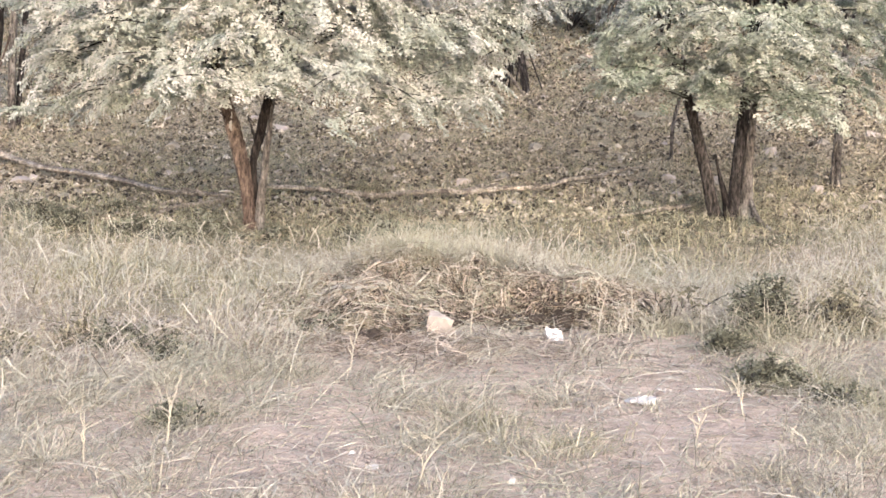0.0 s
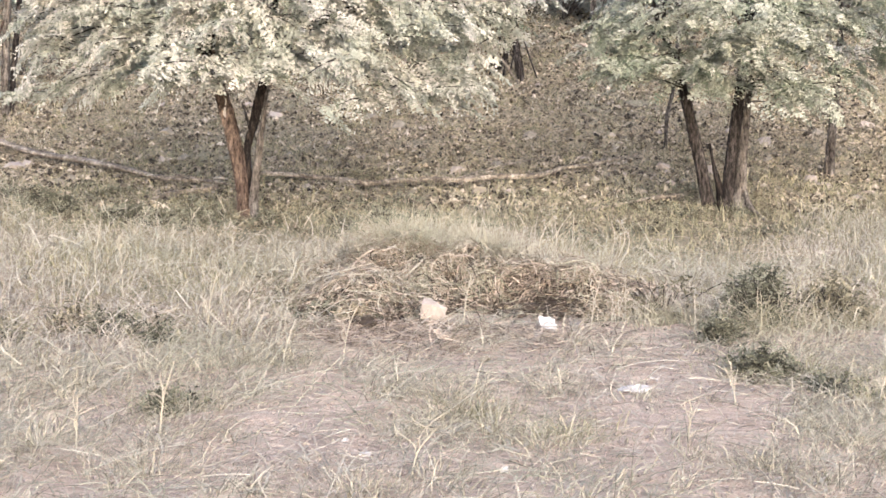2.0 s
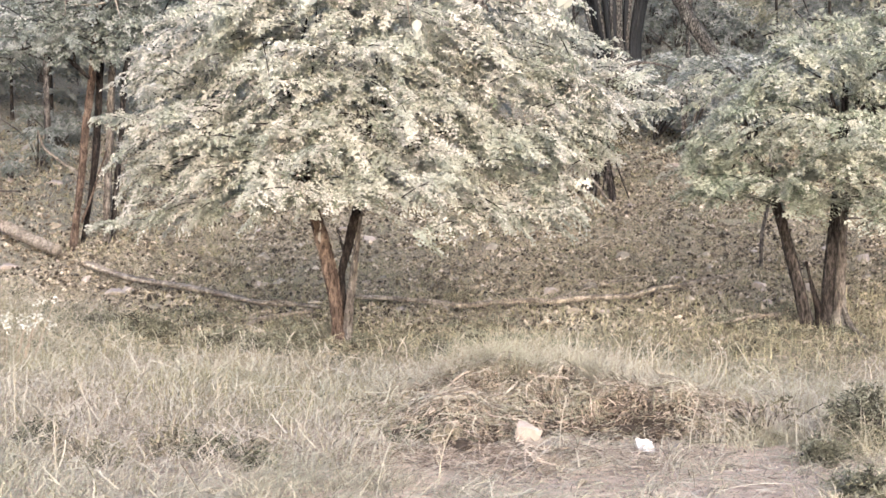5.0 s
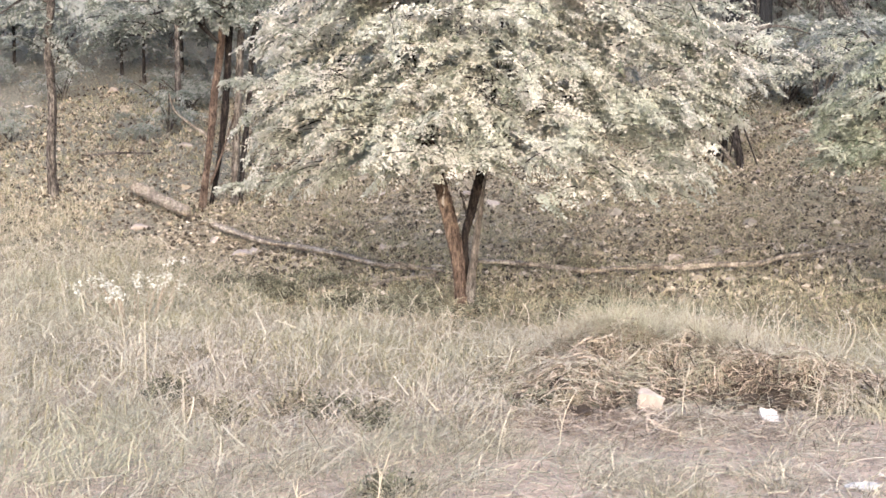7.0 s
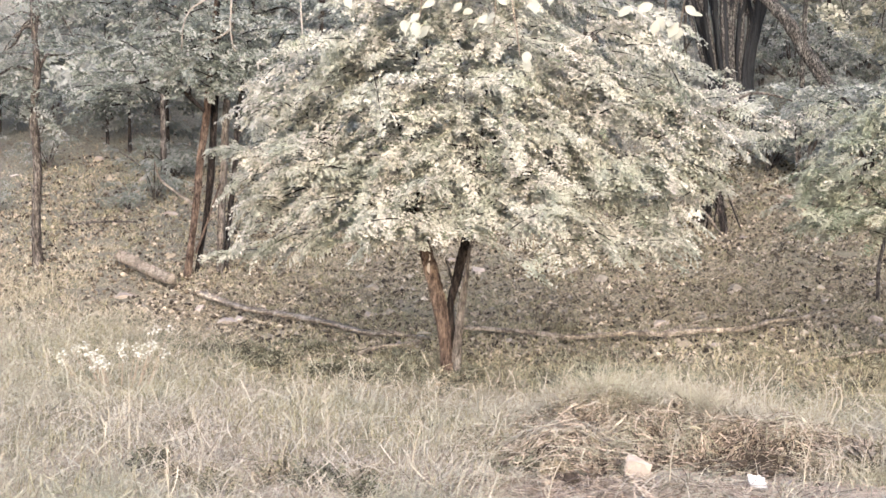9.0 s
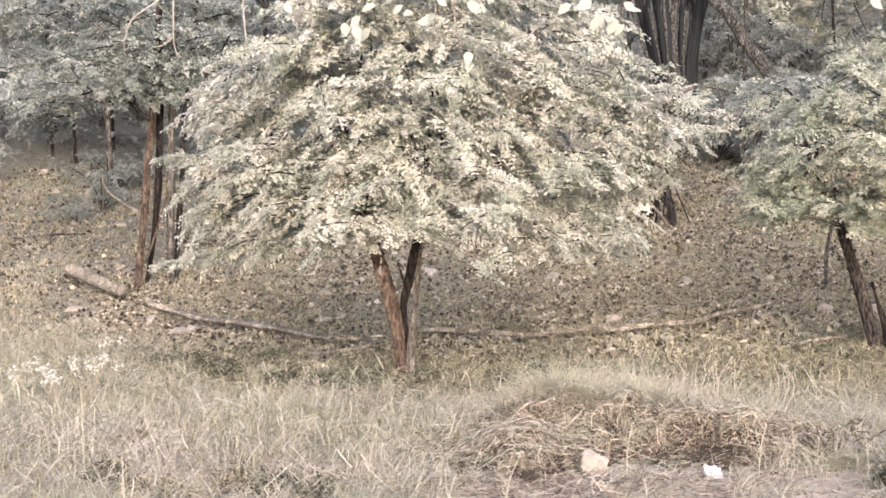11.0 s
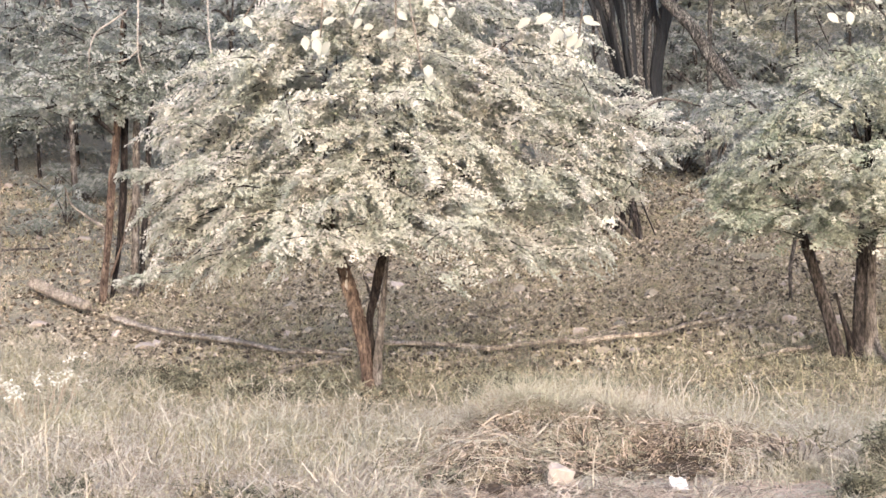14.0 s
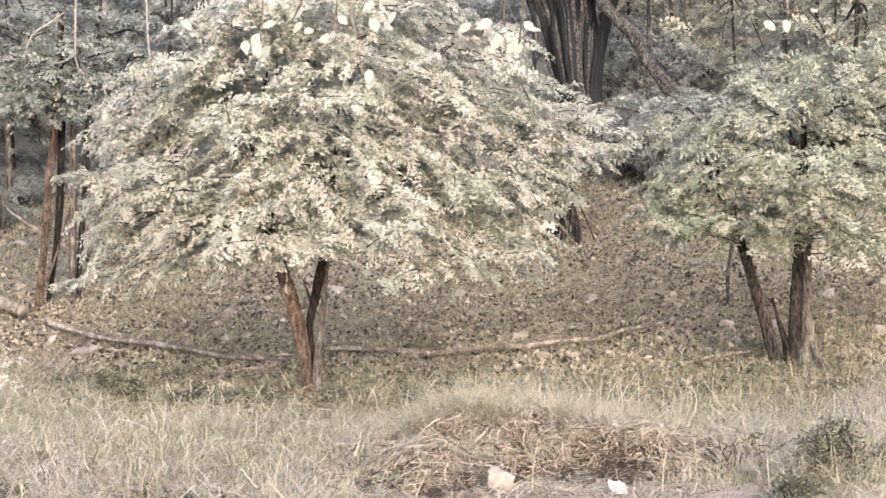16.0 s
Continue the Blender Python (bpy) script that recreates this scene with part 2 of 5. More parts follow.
PETAL = blade_material("white_petal", [(0.0, (0.34, 0.337, 0.289)), (1.0, (0.488, 0.481, 0.437))], 0.3)

# ---- building helpers ----


def hill(x, y):
    """Height of the ground: a level verge, then a slope that steepens into a wooded hill."""
    x, y = np.asarray(x, float), np.asarray(y, float)

    def soft(v, k):
        return k * np.logaddexp(0, v / k)
    z = 0.24 * soft(y - 19, 1.2) + 0.16 * soft(y - 42, 4) - 0.30 * soft(y - 130, 8) - 0.1 * soft(y - 220, 20)
    amp = 0.25 + 0.75 / (1 + np.exp(-(y - 18) / 2))
    z = z + amp * 0.035 * (np.sin(1.7 * x + 0.6 * y) * np.sin(1.1 * y - 0.5 * x) + 0.6 * np.sin(4.1 * x - 1.3 * y + 1) * np.sin(3.3 * y + 0.8 * x))
    return z


def mesh_of(name, verts, faces, material, smooth=False):
    me = bpy.data.meshes.new(name)
    verts = np.asarray(verts, np.float32)
    faces = np.asarray(faces, np.int32)
    k = faces.shape[1]
    me.vertices.add(len(verts))
    me.vertices.foreach_set("co", verts.ravel())
    me.loops.add(faces.size)
    me.loops.foreach_set("vertex_index", faces.ravel())
    me.polygons.add(len(faces))
    me.polygons.foreach_set("loop_start", np.arange(0, faces.size, k, dtype=np.int32))
    me.polygons.foreach_set("loop_total", np.full(len(faces), k, np.int32))
    me.polygons.foreach_set("use_smooth", np.full(len(faces), smooth))
    me.update(calc_edges=True)
    me.materials.append(material)
    return me


def thing(name, at, label, category, group="", kind=""):
    ob = new(name)
    ob.empty_display_size = 0.1
    ob.matrix_basis = pose(*at)
    return tagged(ob, label, category, group, kind)


def part(name, shape, material, parent, label="", smooth=False, kind=""):
    """Links verts and faces as one mesh under a thing; shape is in the thing's own space."""
    ob = new(name, mesh_of(name, shape[0], shape[1], material, smooth))
    ob.parent = parent
    return tagged(ob, label, kind=kind)


def single(name, shape, material, at, label, category, group="", kind="", smooth=False, turn=(0, 0, 0)):
    ob = new(name, mesh_of(name, shape[0], shape[1], material, smooth))
    ob.matrix_basis = pose(*at, *turn)
    return tagged(ob, label, category, group, kind)


def joined(shapes):
    vs, fs, n = [], [], 0
    for v, f in shapes:
        vs.append(v)
        fs.append(np.asarray(f) + n)
        n += len(v)
    return np.concatenate(vs), np.concatenate(fs)


def smooth_line(points, per):
    p = np.asarray(points, float)
    p = np.vstack([2 * p[0] - p[1], p, 2 * p[-1] - p[-2]])
    out = []
    for i in range(1, len(p) - 2):
        for s in np.arange(per) / per:
            a, b, c, d = p[i - 1], p[i], p[i + 1], p[i + 2]
            out.append(0.5 * (2 * b + (c - a) * s + (2 * a - 5 * b + 4 * c - d) * s * s + (3 * b - 3 * c + d - a) * s ** 3))
    out.append(p[-2])
    return np.array(out)


def tube(points, radii, sides=10, per=5, rough=0.10, flare=0.0, seed=1):
    """A tapered, knotty stem along a line. Radii go with the points."""
    r0 = np.random.default_rng(seed)
    line = smooth_line(points, per)
    n = len(line)
    rad = np.interp(np.linspace(0, 1, n), np.linspace(0, 1, len(radii)), radii)
    tan = np.gradient(line, axis=0)
    tan /= np.linalg.norm(tan, axis=1)[:, None]
    ref = np.array([1.0, 0.2, 0.1]) if abs(tan[:, 2]).mean() > 0.6 else np.array([0.1, 0.1, 1.0])
    u = np.cross(tan, ref)
    u /= np.linalg.norm(u, axis=1)[:, None]
    w = np.cross(tan, u)
    a = np.arange(sides) / sides * 2 * np.pi
    ridge = 1 + rough * (np.sin(3 * a + r0.uniform(0, 6)) * 0.7 + np.sin(5 * a + r0.uniform(0, 6)) * 0.6 + np.sin(9 * a + r0.uniform(0, 6)) * 0.35)
    ring = ridge[None] * (1 + rough * 0.35 * r0.standard_normal((n, sides)) + rough * 0.25 * r0.standard_normal((n, 1)))
    if flare:
        s = np.exp(-np.arange(n) / n * 9)[:, None]
        ring = ring * (1 + flare * s * (0.6 + 0.5 * np.sin(4 * a + 1)[None]))
    v = line[:, None] + rad[:, None, None] * ring[..., None] * (np.cos(a)[None, :, None] * u[:, None] + np.sin(a)[None, :, None] * w[:, None])
    v = v.reshape(-1, 3)
    i, j = np.meshgrid(np.arange(n - 1), np.arange(sides), indexing="ij")
    k = (j + 1) % sides
    f = np.stack([i * sides + j, i * sides + k, (i + 1) * sides + k, (i + 1) * sides + j], -1).reshape(-1, 4)
    caps = []
    for base, centre in ((0, line[0]), ((n - 1) * sides, line[-1])):
        c = len(v)
        v = np.vstack([v, centre])
        for q in range(0, sides, 2):
            caps.append([c, base + q, base + (q + 1) % sides, base + (q + 2) % sides])
    return v, np.vstack([f, caps])


def unit(v):
    return v / (np.linalg.norm(v, axis=-1, keepdims=True) + 1e-9)


def leaves(r, base, along, normal, length, width):
    """Folded pointed-oval leaves, four corners each."""
    side = unit(np.cross(along, normal))
    nrm = np.cross(side, along)
    length, width = length[:, None], width[:, None]
    mid = base + along * length * 0.45
    v = np.stack([base, mid + side * width * 0.5 + nrm * width * 0.18, base + along * length - nrm * length * 0.12, mid - side * width * 0.5 + nrm * width * 0.18], 1)
    return v.reshape(-1, 3), np.arange(len(base) * 4).reshape(-1, 4)


def sprays(r, anchor, heading, length, count, leaf, width, droop=0.25, spread=0.25, flat=0.6, plane=None, jitter=0.35):
    """Leafy twigs, each one piece: leaflets in pairs on a thin rachis, lying in the twig's own plane. Returns the leafy pieces and the bare twigs."""
    n, m = len(anchor), max(3, count // 2)
    up = np.array([0, 0, 1.0])
    heading = unit(heading)
    plane = unit((up if plane is None else plane) + flat * r.standard_normal((n, 3)))
    side = unit(np.cross(heading, plane) + 1e-4)
    plane = np.cross(side, heading)
    s = np.linspace(0.10, 1, m)[None, :, None]
    L = length[:, None, None]
    p = anchor[:, None] + heading[:, None] * L * s - up * droop * L * s ** 2 + 0.012 * r.standard_normal((n, m, 3))
    edge = p + plane[:, None] * 0.004
    verts, faces = [p, edge], []
    ids = np.arange(n)[:, None] * (8 * m) + np.arange(m)[None]
    faces.append(np.stack([ids[:, :-1], ids[:, 1:], ids[:, 1:] + m, ids[:, :-1] + m], -1).reshape(-1, 4))
    for q, sign in enumerate((1.0, -1.0)):
        al = unit(heading[:, None] * 0.6 + side[:, None] * sign + spread * r.standard_normal((n, m, 3)) - up * 0.10)
        sd = unit(np.cross(al, plane[:, None] + jitter * r.standard_normal((n, m, 3))))
        nr = np.cross(sd, al)
        ln = leaf * r.uniform(0.65, 1.25, (n, m, 1)) * (1.1 - 0.4 * s)
        verts += [p + al * ln * 0.45 + sd * ln * width * 0.5 + nr * ln * width * 0.15, p + al * ln - nr * ln * 0.12, p + al * ln * 0.45 - sd * ln * width * 0.5 + nr * ln * width * 0.15]
        o = (2 + 3 * q) * m
        faces.append(np.stack([ids, ids + o, ids + o + m, ids + o + 2 * m], -1).reshape(-1, 4))
    lv = (np.concatenate(verts, 1).reshape(-1, 3), np.vstack(faces))
    q = np.linspace(0, 0.7, 3)[None, :, None]
    c = anchor[:, None] + heading[:, None] * L * (q - 0.25) - up * droop * L * np.clip(q - 0.25, 0, 1) ** 2
    th = (0.006 * (1 - 0.7 * q)) * np.clip(L * 2, 0.6, 2)
    return lv, thin_twigs(c, th, side, plane)


def thin_twigs(c, th, side, plane):
    """Three-sided twigs along rows of points c, with thickness th."""
    n, k = c.shape[:2]
    ring = [c + side[:, None] * th, c - side[:, None] * th * 0.5 + plane[:, None] * th, c - side[:, None] * th * 0.5 - plane[:, None] * th]
    tv = np.stack(ring, 2).reshape(-1, 3)
    quads = [[g * 3 + q, g * 3 + (q + 1) % 3, g * 3 + (q + 1) % 3 + 3, g * 3 + q + 3] for g in range(k - 1) for q in range(3)]
    return tv, (np.arange(n)[:, None, None] * 3 * k + np.array(quads)[None]).reshape(-1, 4)


def crown(r, pads, per, length, count, leaf, width=0.5, droop=0.25, k=12, sag=0.0):
    """Clumps (centre, radii) filled with arching branchlets that lean away from the trunk; each carries leafy twigs to both sides, shorter towards its tip."""
    up = np.array([0, 0, 1.0])
    base, head, away, L = [], [], [], []
    low, high = min(p[2] for p in pads), max(p[2] for p in pads)
    for cx, cy, cz, rx, ry, rz in pads:
        nb = max(2, int(per * (rx * ry) ** 0.5 + 0.5))
        turn = math.atan2(cy, cx) + r.normal(0, 0.75, nb)
        out = np.stack([np.cos(turn), np.sin(turn), r.normal(0.12 - sag * (cz - low) / (high - low + 0.1), 0.28, nb)], -1)
        ln = length * r.uniform(0.6, 1.25, nb)
        q = unit(r.standard_normal((nb, 3))) * r.uniform(0.35, 1.0, (nb, 1))
        base.append(np.array([cx, cy, cz]) + q * np.array([rx, ry, rz]) - unit(out) * 0.55 * ln[:, None])
        head.append(unit(out))
        away.append(np.tile(unit(np.array([cx, cy, 0.0])), (nb, 1)))
        L.append(ln)
    b, h, L = np.vstack(base), np.vstack(head), np.concatenate(L)
    n = len(b)
    bow = droop * r.uniform(0.6, 2.2, n)
    s = np.linspace(0.12, 1.0, k)
    S, LL = s[None, :, None], L[:, None, None]
    sway = unit(np.cross(h, up))[:, None] * (0.10 * r.standard_normal((n, 1, 1))) * S ** 2
    line = b[:, None] + LL * (h[:, None] * S + sway + up * (0.18 * S - bow[:, None, None] * S ** 2))
    tan = unit(np.gradient(line, axis=1))
    roll = unit(up + 0.7 * np.vstack(away) + 0.38 * r.standard_normal((n, 3)))[:, None]
    side = unit(np.cross(tan, roll))
    normal = np.cross(side, tan)
    sign = np.where(np.arange(k) % 2 == 0, 1.0, -1.0)[None, :, None]
    hd = tan * (0.55 + 0.75 * S) + side * sign * (1.0 - 0.72 * S) + 0.16 * r.standard_normal((n, k, 3))
    sl = (LL * (0.50 - 0.27 * S) * r.uniform(0.7, 1.25, (n, k, 1))).reshape(-1)
    lv, _ = sprays(r, line.reshape(-1, 3), hd.reshape(-1, 3), sl, count, leaf, width, 0.22, 0.22, 0.26, normal.reshape(-1, 3), 0.42)
    th = 0.008 * (1 - 0.75 * S) * np.clip(LL * 1.6, 0.6, 2)
    return lv, thin_twigs(line, th, side[:, 0], normal[:, 0])


def limb(a, b, r0, r1, seed, sag=0.12):
    r = np.random.default_rng(seed)
    a, b = np.asarray(a, float), np.asarray(b, float)
    m1 = a + (b - a) * 0.35 + np.array([0, 0, 0.18 * np.linalg.norm(b - a)]) + 0.05 * r.standard_normal(3)
    m2 = a + (b - a) * 0.7 + np.array([0, 0, sag * np.linalg.norm(b - a)]) + 0.06 * r.standard_normal(3)
    return tube([a, m1, m2, b], [r0, r0 * 0.75, (r0 + r1) / 2, r1], 7, 4, 0.08, seed=seed)


def tree(name, at, stems, pads, label, seed, leaf_material, limb_material, per=15, length=0.72, count=18, leaf=0.05, width=0.6, limb_radius=0.03, group="", droop=0.2, sides=22, k=16, sag=0.0):
    """stems: (points, radii, material, part label). Limbs run from the stem tops to each clump."""
    r = np.random.default_rng(seed)
    o = np.array(at)
    t = thing(name, at, label, "tree", group)
    tops = []
    for i, (pts, radii, material, note) in enumerate(stems):
        pts = np.asarray(pts, float) - o
        pts, radii = np.vstack([pts, 2 * pts[-1] - pts[-2]]), [*radii, 0.018]
        part("trunk", tube(pts, radii, sides, sides // 2, 0.13, 0.22 if pts[0][2] < 0.2 else 0.0, seed + i), material, t, note, True)
        if len(pts) > 4 or len(stems) == 1:
            tops.append((pts[-2], pts[-3]))
    local = [(p[0] - o[0], p[1] - o[1], p[2] - o[2], *p[3:]) for p in pads]
    for i, p in enumerate(local):
        if len(local) > 60 and (i % 5 or p[1] < -0.35):
            continue
        end = np.array(p[:3])
        start = min((q for pair in tops for q in pair), key=lambda q: np.linalg.norm(q - end) + (1.0 if q[2] > end[2] + 0.4 else 0))
        part("limb", limb(start, end, limb_radius, limb_radius * 0.18, seed * 31 + i), limb_material, t, smooth=True)
    lv, tw = crown(r, local, per, length, count, leaf, width, droop, k, sag)
    part("crown", lv, leaf_material, t, kind="stuff")
    if k > 9:
        part("branching", tw, limb_material, t, kind="stuff")
    return t


# ---- ground, one sheet to the horizon ----


def graded(lo, hi, step, far, grow):
    mid = list(np.arange(lo, hi + step / 2, step))
    left, right, s = [], [], step
    a, b = lo, hi
    while a > -far or b < far:
        s *= grow
        a, b = a - s, b + s
        left.append(a)
        right.append(b)
    return np.array(left[::-1] + mid + right)


def branch_line(x):
    return np.interp(x, [-8.4, -7.1, -6.4, -5.5, -4.8, -3.5, -2.7, -1.8, -0.85, -0.05, 1.1, 2.0, 2.8], [22.0, 20.6, 20.0, 19.2, 18.7, 17.8, 17.5, 17.8, 17.4, 17.8, 18.1, 18.9, 19.6])


def off_branch(x, y):
    """Low cover is thin along the fallen branch."""
    line = branch_line(x)
    gap = y - line
    return 1 - np.where((gap > -1.25) & (gap < 0.25), 1.0, np.where((gap > -2.3) & (gap <= -1.25), 0.75, 0.0)) * (x > -8.6) * (x < 2.8)


gx, gy = graded(-8, 8, 0.16, 900, 1.18), graded(5, 26, 0.16, 900, 1.18)
X, Y = np.meshgrid(gx, gy, indexing="ij")
near = (np.abs(X) < 9) & (Y > 4) & (Y < 27)
Zg = hill(X, Y) + np.where(near, np.where(Y > 15, 0.008 + 0.020 * off_branch(X, Y), 0.012) * rng.standard_normal(X.shape), 0)
gi, gj = np.meshgrid(np.arange(len(gx) - 1), np.arange(len(gy) - 1), indexing="ij")
ny = len(gy)
gf = np.stack([gi * ny + gj, (gi + 1) * ny + gj, (gi + 1) * ny + gj + 1, gi * ny + gj + 1], -1).reshape(-1, 4)
single("ground", (np.stack([X, Y, Zg], -1).reshape(-1, 3), gf), GROUND, (0, 0, 0), "dusty verge rising to a hillside of leaf litter", "ground", kind="structure", smooth=True)


def on_ground(x, y, lift=0.0):
    return (x, y, float(hill(x, y)) + lift)


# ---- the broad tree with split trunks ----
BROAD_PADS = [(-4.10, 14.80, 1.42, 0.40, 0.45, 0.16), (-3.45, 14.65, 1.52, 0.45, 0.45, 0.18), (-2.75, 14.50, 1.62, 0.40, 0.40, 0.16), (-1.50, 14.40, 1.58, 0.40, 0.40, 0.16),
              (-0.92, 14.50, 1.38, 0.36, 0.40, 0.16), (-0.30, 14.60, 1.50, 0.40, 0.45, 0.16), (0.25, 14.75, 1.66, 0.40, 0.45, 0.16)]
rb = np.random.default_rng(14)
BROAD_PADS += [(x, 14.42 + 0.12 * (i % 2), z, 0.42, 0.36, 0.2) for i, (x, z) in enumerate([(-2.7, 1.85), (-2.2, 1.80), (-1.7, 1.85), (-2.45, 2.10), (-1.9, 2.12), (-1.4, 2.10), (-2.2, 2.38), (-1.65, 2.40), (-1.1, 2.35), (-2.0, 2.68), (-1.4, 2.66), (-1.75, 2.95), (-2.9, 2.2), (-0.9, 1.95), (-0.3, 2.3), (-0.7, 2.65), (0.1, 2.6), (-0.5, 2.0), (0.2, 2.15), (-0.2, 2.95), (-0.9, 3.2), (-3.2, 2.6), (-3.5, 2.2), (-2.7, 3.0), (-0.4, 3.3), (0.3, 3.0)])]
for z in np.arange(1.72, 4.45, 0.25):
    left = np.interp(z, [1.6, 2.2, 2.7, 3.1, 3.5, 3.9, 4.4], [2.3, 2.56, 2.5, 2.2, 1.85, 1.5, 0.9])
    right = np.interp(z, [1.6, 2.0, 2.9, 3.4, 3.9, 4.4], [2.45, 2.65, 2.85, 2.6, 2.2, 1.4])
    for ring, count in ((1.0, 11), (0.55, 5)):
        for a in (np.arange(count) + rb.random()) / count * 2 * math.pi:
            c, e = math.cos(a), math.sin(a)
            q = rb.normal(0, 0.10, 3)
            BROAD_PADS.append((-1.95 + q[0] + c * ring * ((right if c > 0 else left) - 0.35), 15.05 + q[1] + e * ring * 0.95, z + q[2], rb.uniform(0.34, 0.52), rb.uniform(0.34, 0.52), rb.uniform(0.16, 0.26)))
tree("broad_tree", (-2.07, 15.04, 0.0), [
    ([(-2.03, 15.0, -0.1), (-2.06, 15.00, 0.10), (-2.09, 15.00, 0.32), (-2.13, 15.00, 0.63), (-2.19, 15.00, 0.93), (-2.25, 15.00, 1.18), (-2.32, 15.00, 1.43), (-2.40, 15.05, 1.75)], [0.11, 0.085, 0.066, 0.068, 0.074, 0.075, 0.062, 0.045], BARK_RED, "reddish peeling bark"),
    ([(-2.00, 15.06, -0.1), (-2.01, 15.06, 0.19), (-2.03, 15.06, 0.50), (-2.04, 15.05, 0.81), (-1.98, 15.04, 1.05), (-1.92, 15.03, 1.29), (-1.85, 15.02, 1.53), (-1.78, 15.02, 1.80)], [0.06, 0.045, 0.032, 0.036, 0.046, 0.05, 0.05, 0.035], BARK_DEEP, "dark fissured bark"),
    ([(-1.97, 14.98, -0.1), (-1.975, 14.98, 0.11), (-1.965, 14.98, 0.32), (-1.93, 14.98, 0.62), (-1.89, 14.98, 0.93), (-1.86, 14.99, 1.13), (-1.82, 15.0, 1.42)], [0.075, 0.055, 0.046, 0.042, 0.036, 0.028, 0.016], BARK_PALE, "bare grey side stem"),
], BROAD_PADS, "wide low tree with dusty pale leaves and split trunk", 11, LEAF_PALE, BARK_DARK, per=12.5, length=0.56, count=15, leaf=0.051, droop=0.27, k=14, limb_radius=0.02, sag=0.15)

# ---- the forked tree ----
FORKED_LOWER = [
    (3.95, 15.7, 1.48, 0.45, 0.4, 0.2), (4.2, 16.2, 1.75, 0.75, 0.8, 0.5), (2.2, 15.9, 1.75, 0.5, 0.5, 0.25), (2.7, 16.0, 1.75, 0.7, 0.8, 0.35), (3.4, 16.2, 1.80, 0.7, 0.8, 0.4),
    (3.5, 15.5, 1.95, 0.5, 0.4, 0.3), (5.2, 16.5, 2.0, 0.8, 0.9, 0.45), (2.1, 16.4, 2.05, 0.65, 0.8, 0.45), (3.2, 15.6, 2.3, 0.8, 0.6, 0.4), (4.1, 15.7, 2.3, 0.8, 0.6, 0.4),
    (2.4, 15.7, 2.4, 0.7, 0.6, 0.4),
]
FORKED_UPPER = [
    (6.2, 16.6, 2.4, 0.8, 0.9, 0.5), (5.0, 15.9, 2.6, 0.8, 0.7, 0.4), (3.5, 16.4, 2.6, 0.9, 0.9, 0.5), (4.5, 16.5, 2.6, 0.9, 1.0, 0.5), (2.6, 16.5, 2.75, 0.8, 0.9, 0.5),
    (3.0, 15.8, 3.0, 0.8, 0.6, 0.4), (4.0, 15.8, 3.0, 0.8, 0.6, 0.4), (5.5, 16.6, 3.0, 0.9, 0.9, 0.5), (3.6, 16.6, 3.3, 0.9, 0.9, 0.4), (4.6, 16.5, 3.4, 0.9, 0.9, 0.4),
]
FORKED_PADS = FORKED_LOWER + FORKED_UPPER
forked = tree("forked_tree", (3.35, 16.4, 0.0), [
    ([(3.23, 16.4, -0.1), (3.11, 16.4, 0.44), (2.99, 16.4, 0.9), (2.86, 16.4, 1.36), (2.74, 16.4, 1.69), (2.59, 16.4, 2.07)], [0.080, 0.068, 0.064, 0.058, 0.048, 0.036], BARK_BROWN, "leaning grey-brown stem"),
    ([(3.42, 16.4, -0.1), (3.42, 16.4, 0.44), (3.45, 16.4, 0.91), (3.49, 16.4, 1.37), (3.52, 16.4, 1.76), (3.56, 16.4, 2.28)], [0.080, 0.070, 0.064, 0.060, 0.052, 0.040], BARK_DARK, "upright dark stem"),
    ([(3.36, 16.38, -0.05), (3.30, 16.38, 0.30), (3.24, 16.38, 0.50), (3.20, 16.38, 0.66)], [0.06, 0.04, 0.026, 0.014], BARK_DEEP, "broken dark stub"),
    ([(3.56, 16.32, -0.1), (3.545, 16.33, 0.30), (3.55, 16.34, 0.70), (3.575, 16.35, 1.1), (3.60, 16.36, 1.5)], [0.10, 0.065, 0.052, 0.042, 0.03], BARK_PALE, "pale flaking stem grown against it"),
], FORKED_PADS, "low tree with forked dark trunks and dusty leaves", 23, LEAF_GREYGREEN, BARK_DARK, per=24, length=0.56, count=15, leaf=0.052, droop=0.26, k=14, limb_radius=0.024, sag=0.15)
part("root", tube(np.array([(3.58, 16.30, 0.30), (3.60, 16.12, 0.15), (3.62, 15.90, 0.08), (3.66, 15.65, 0.05), (3.70, 15.35, -0.04)]) - np.array([3.35, 16.4, 0]), [0.03, 0.034, 0.03, 0.024, 0.012], 8, 4), BARK_PALE, forked, "pale exposed root", True)

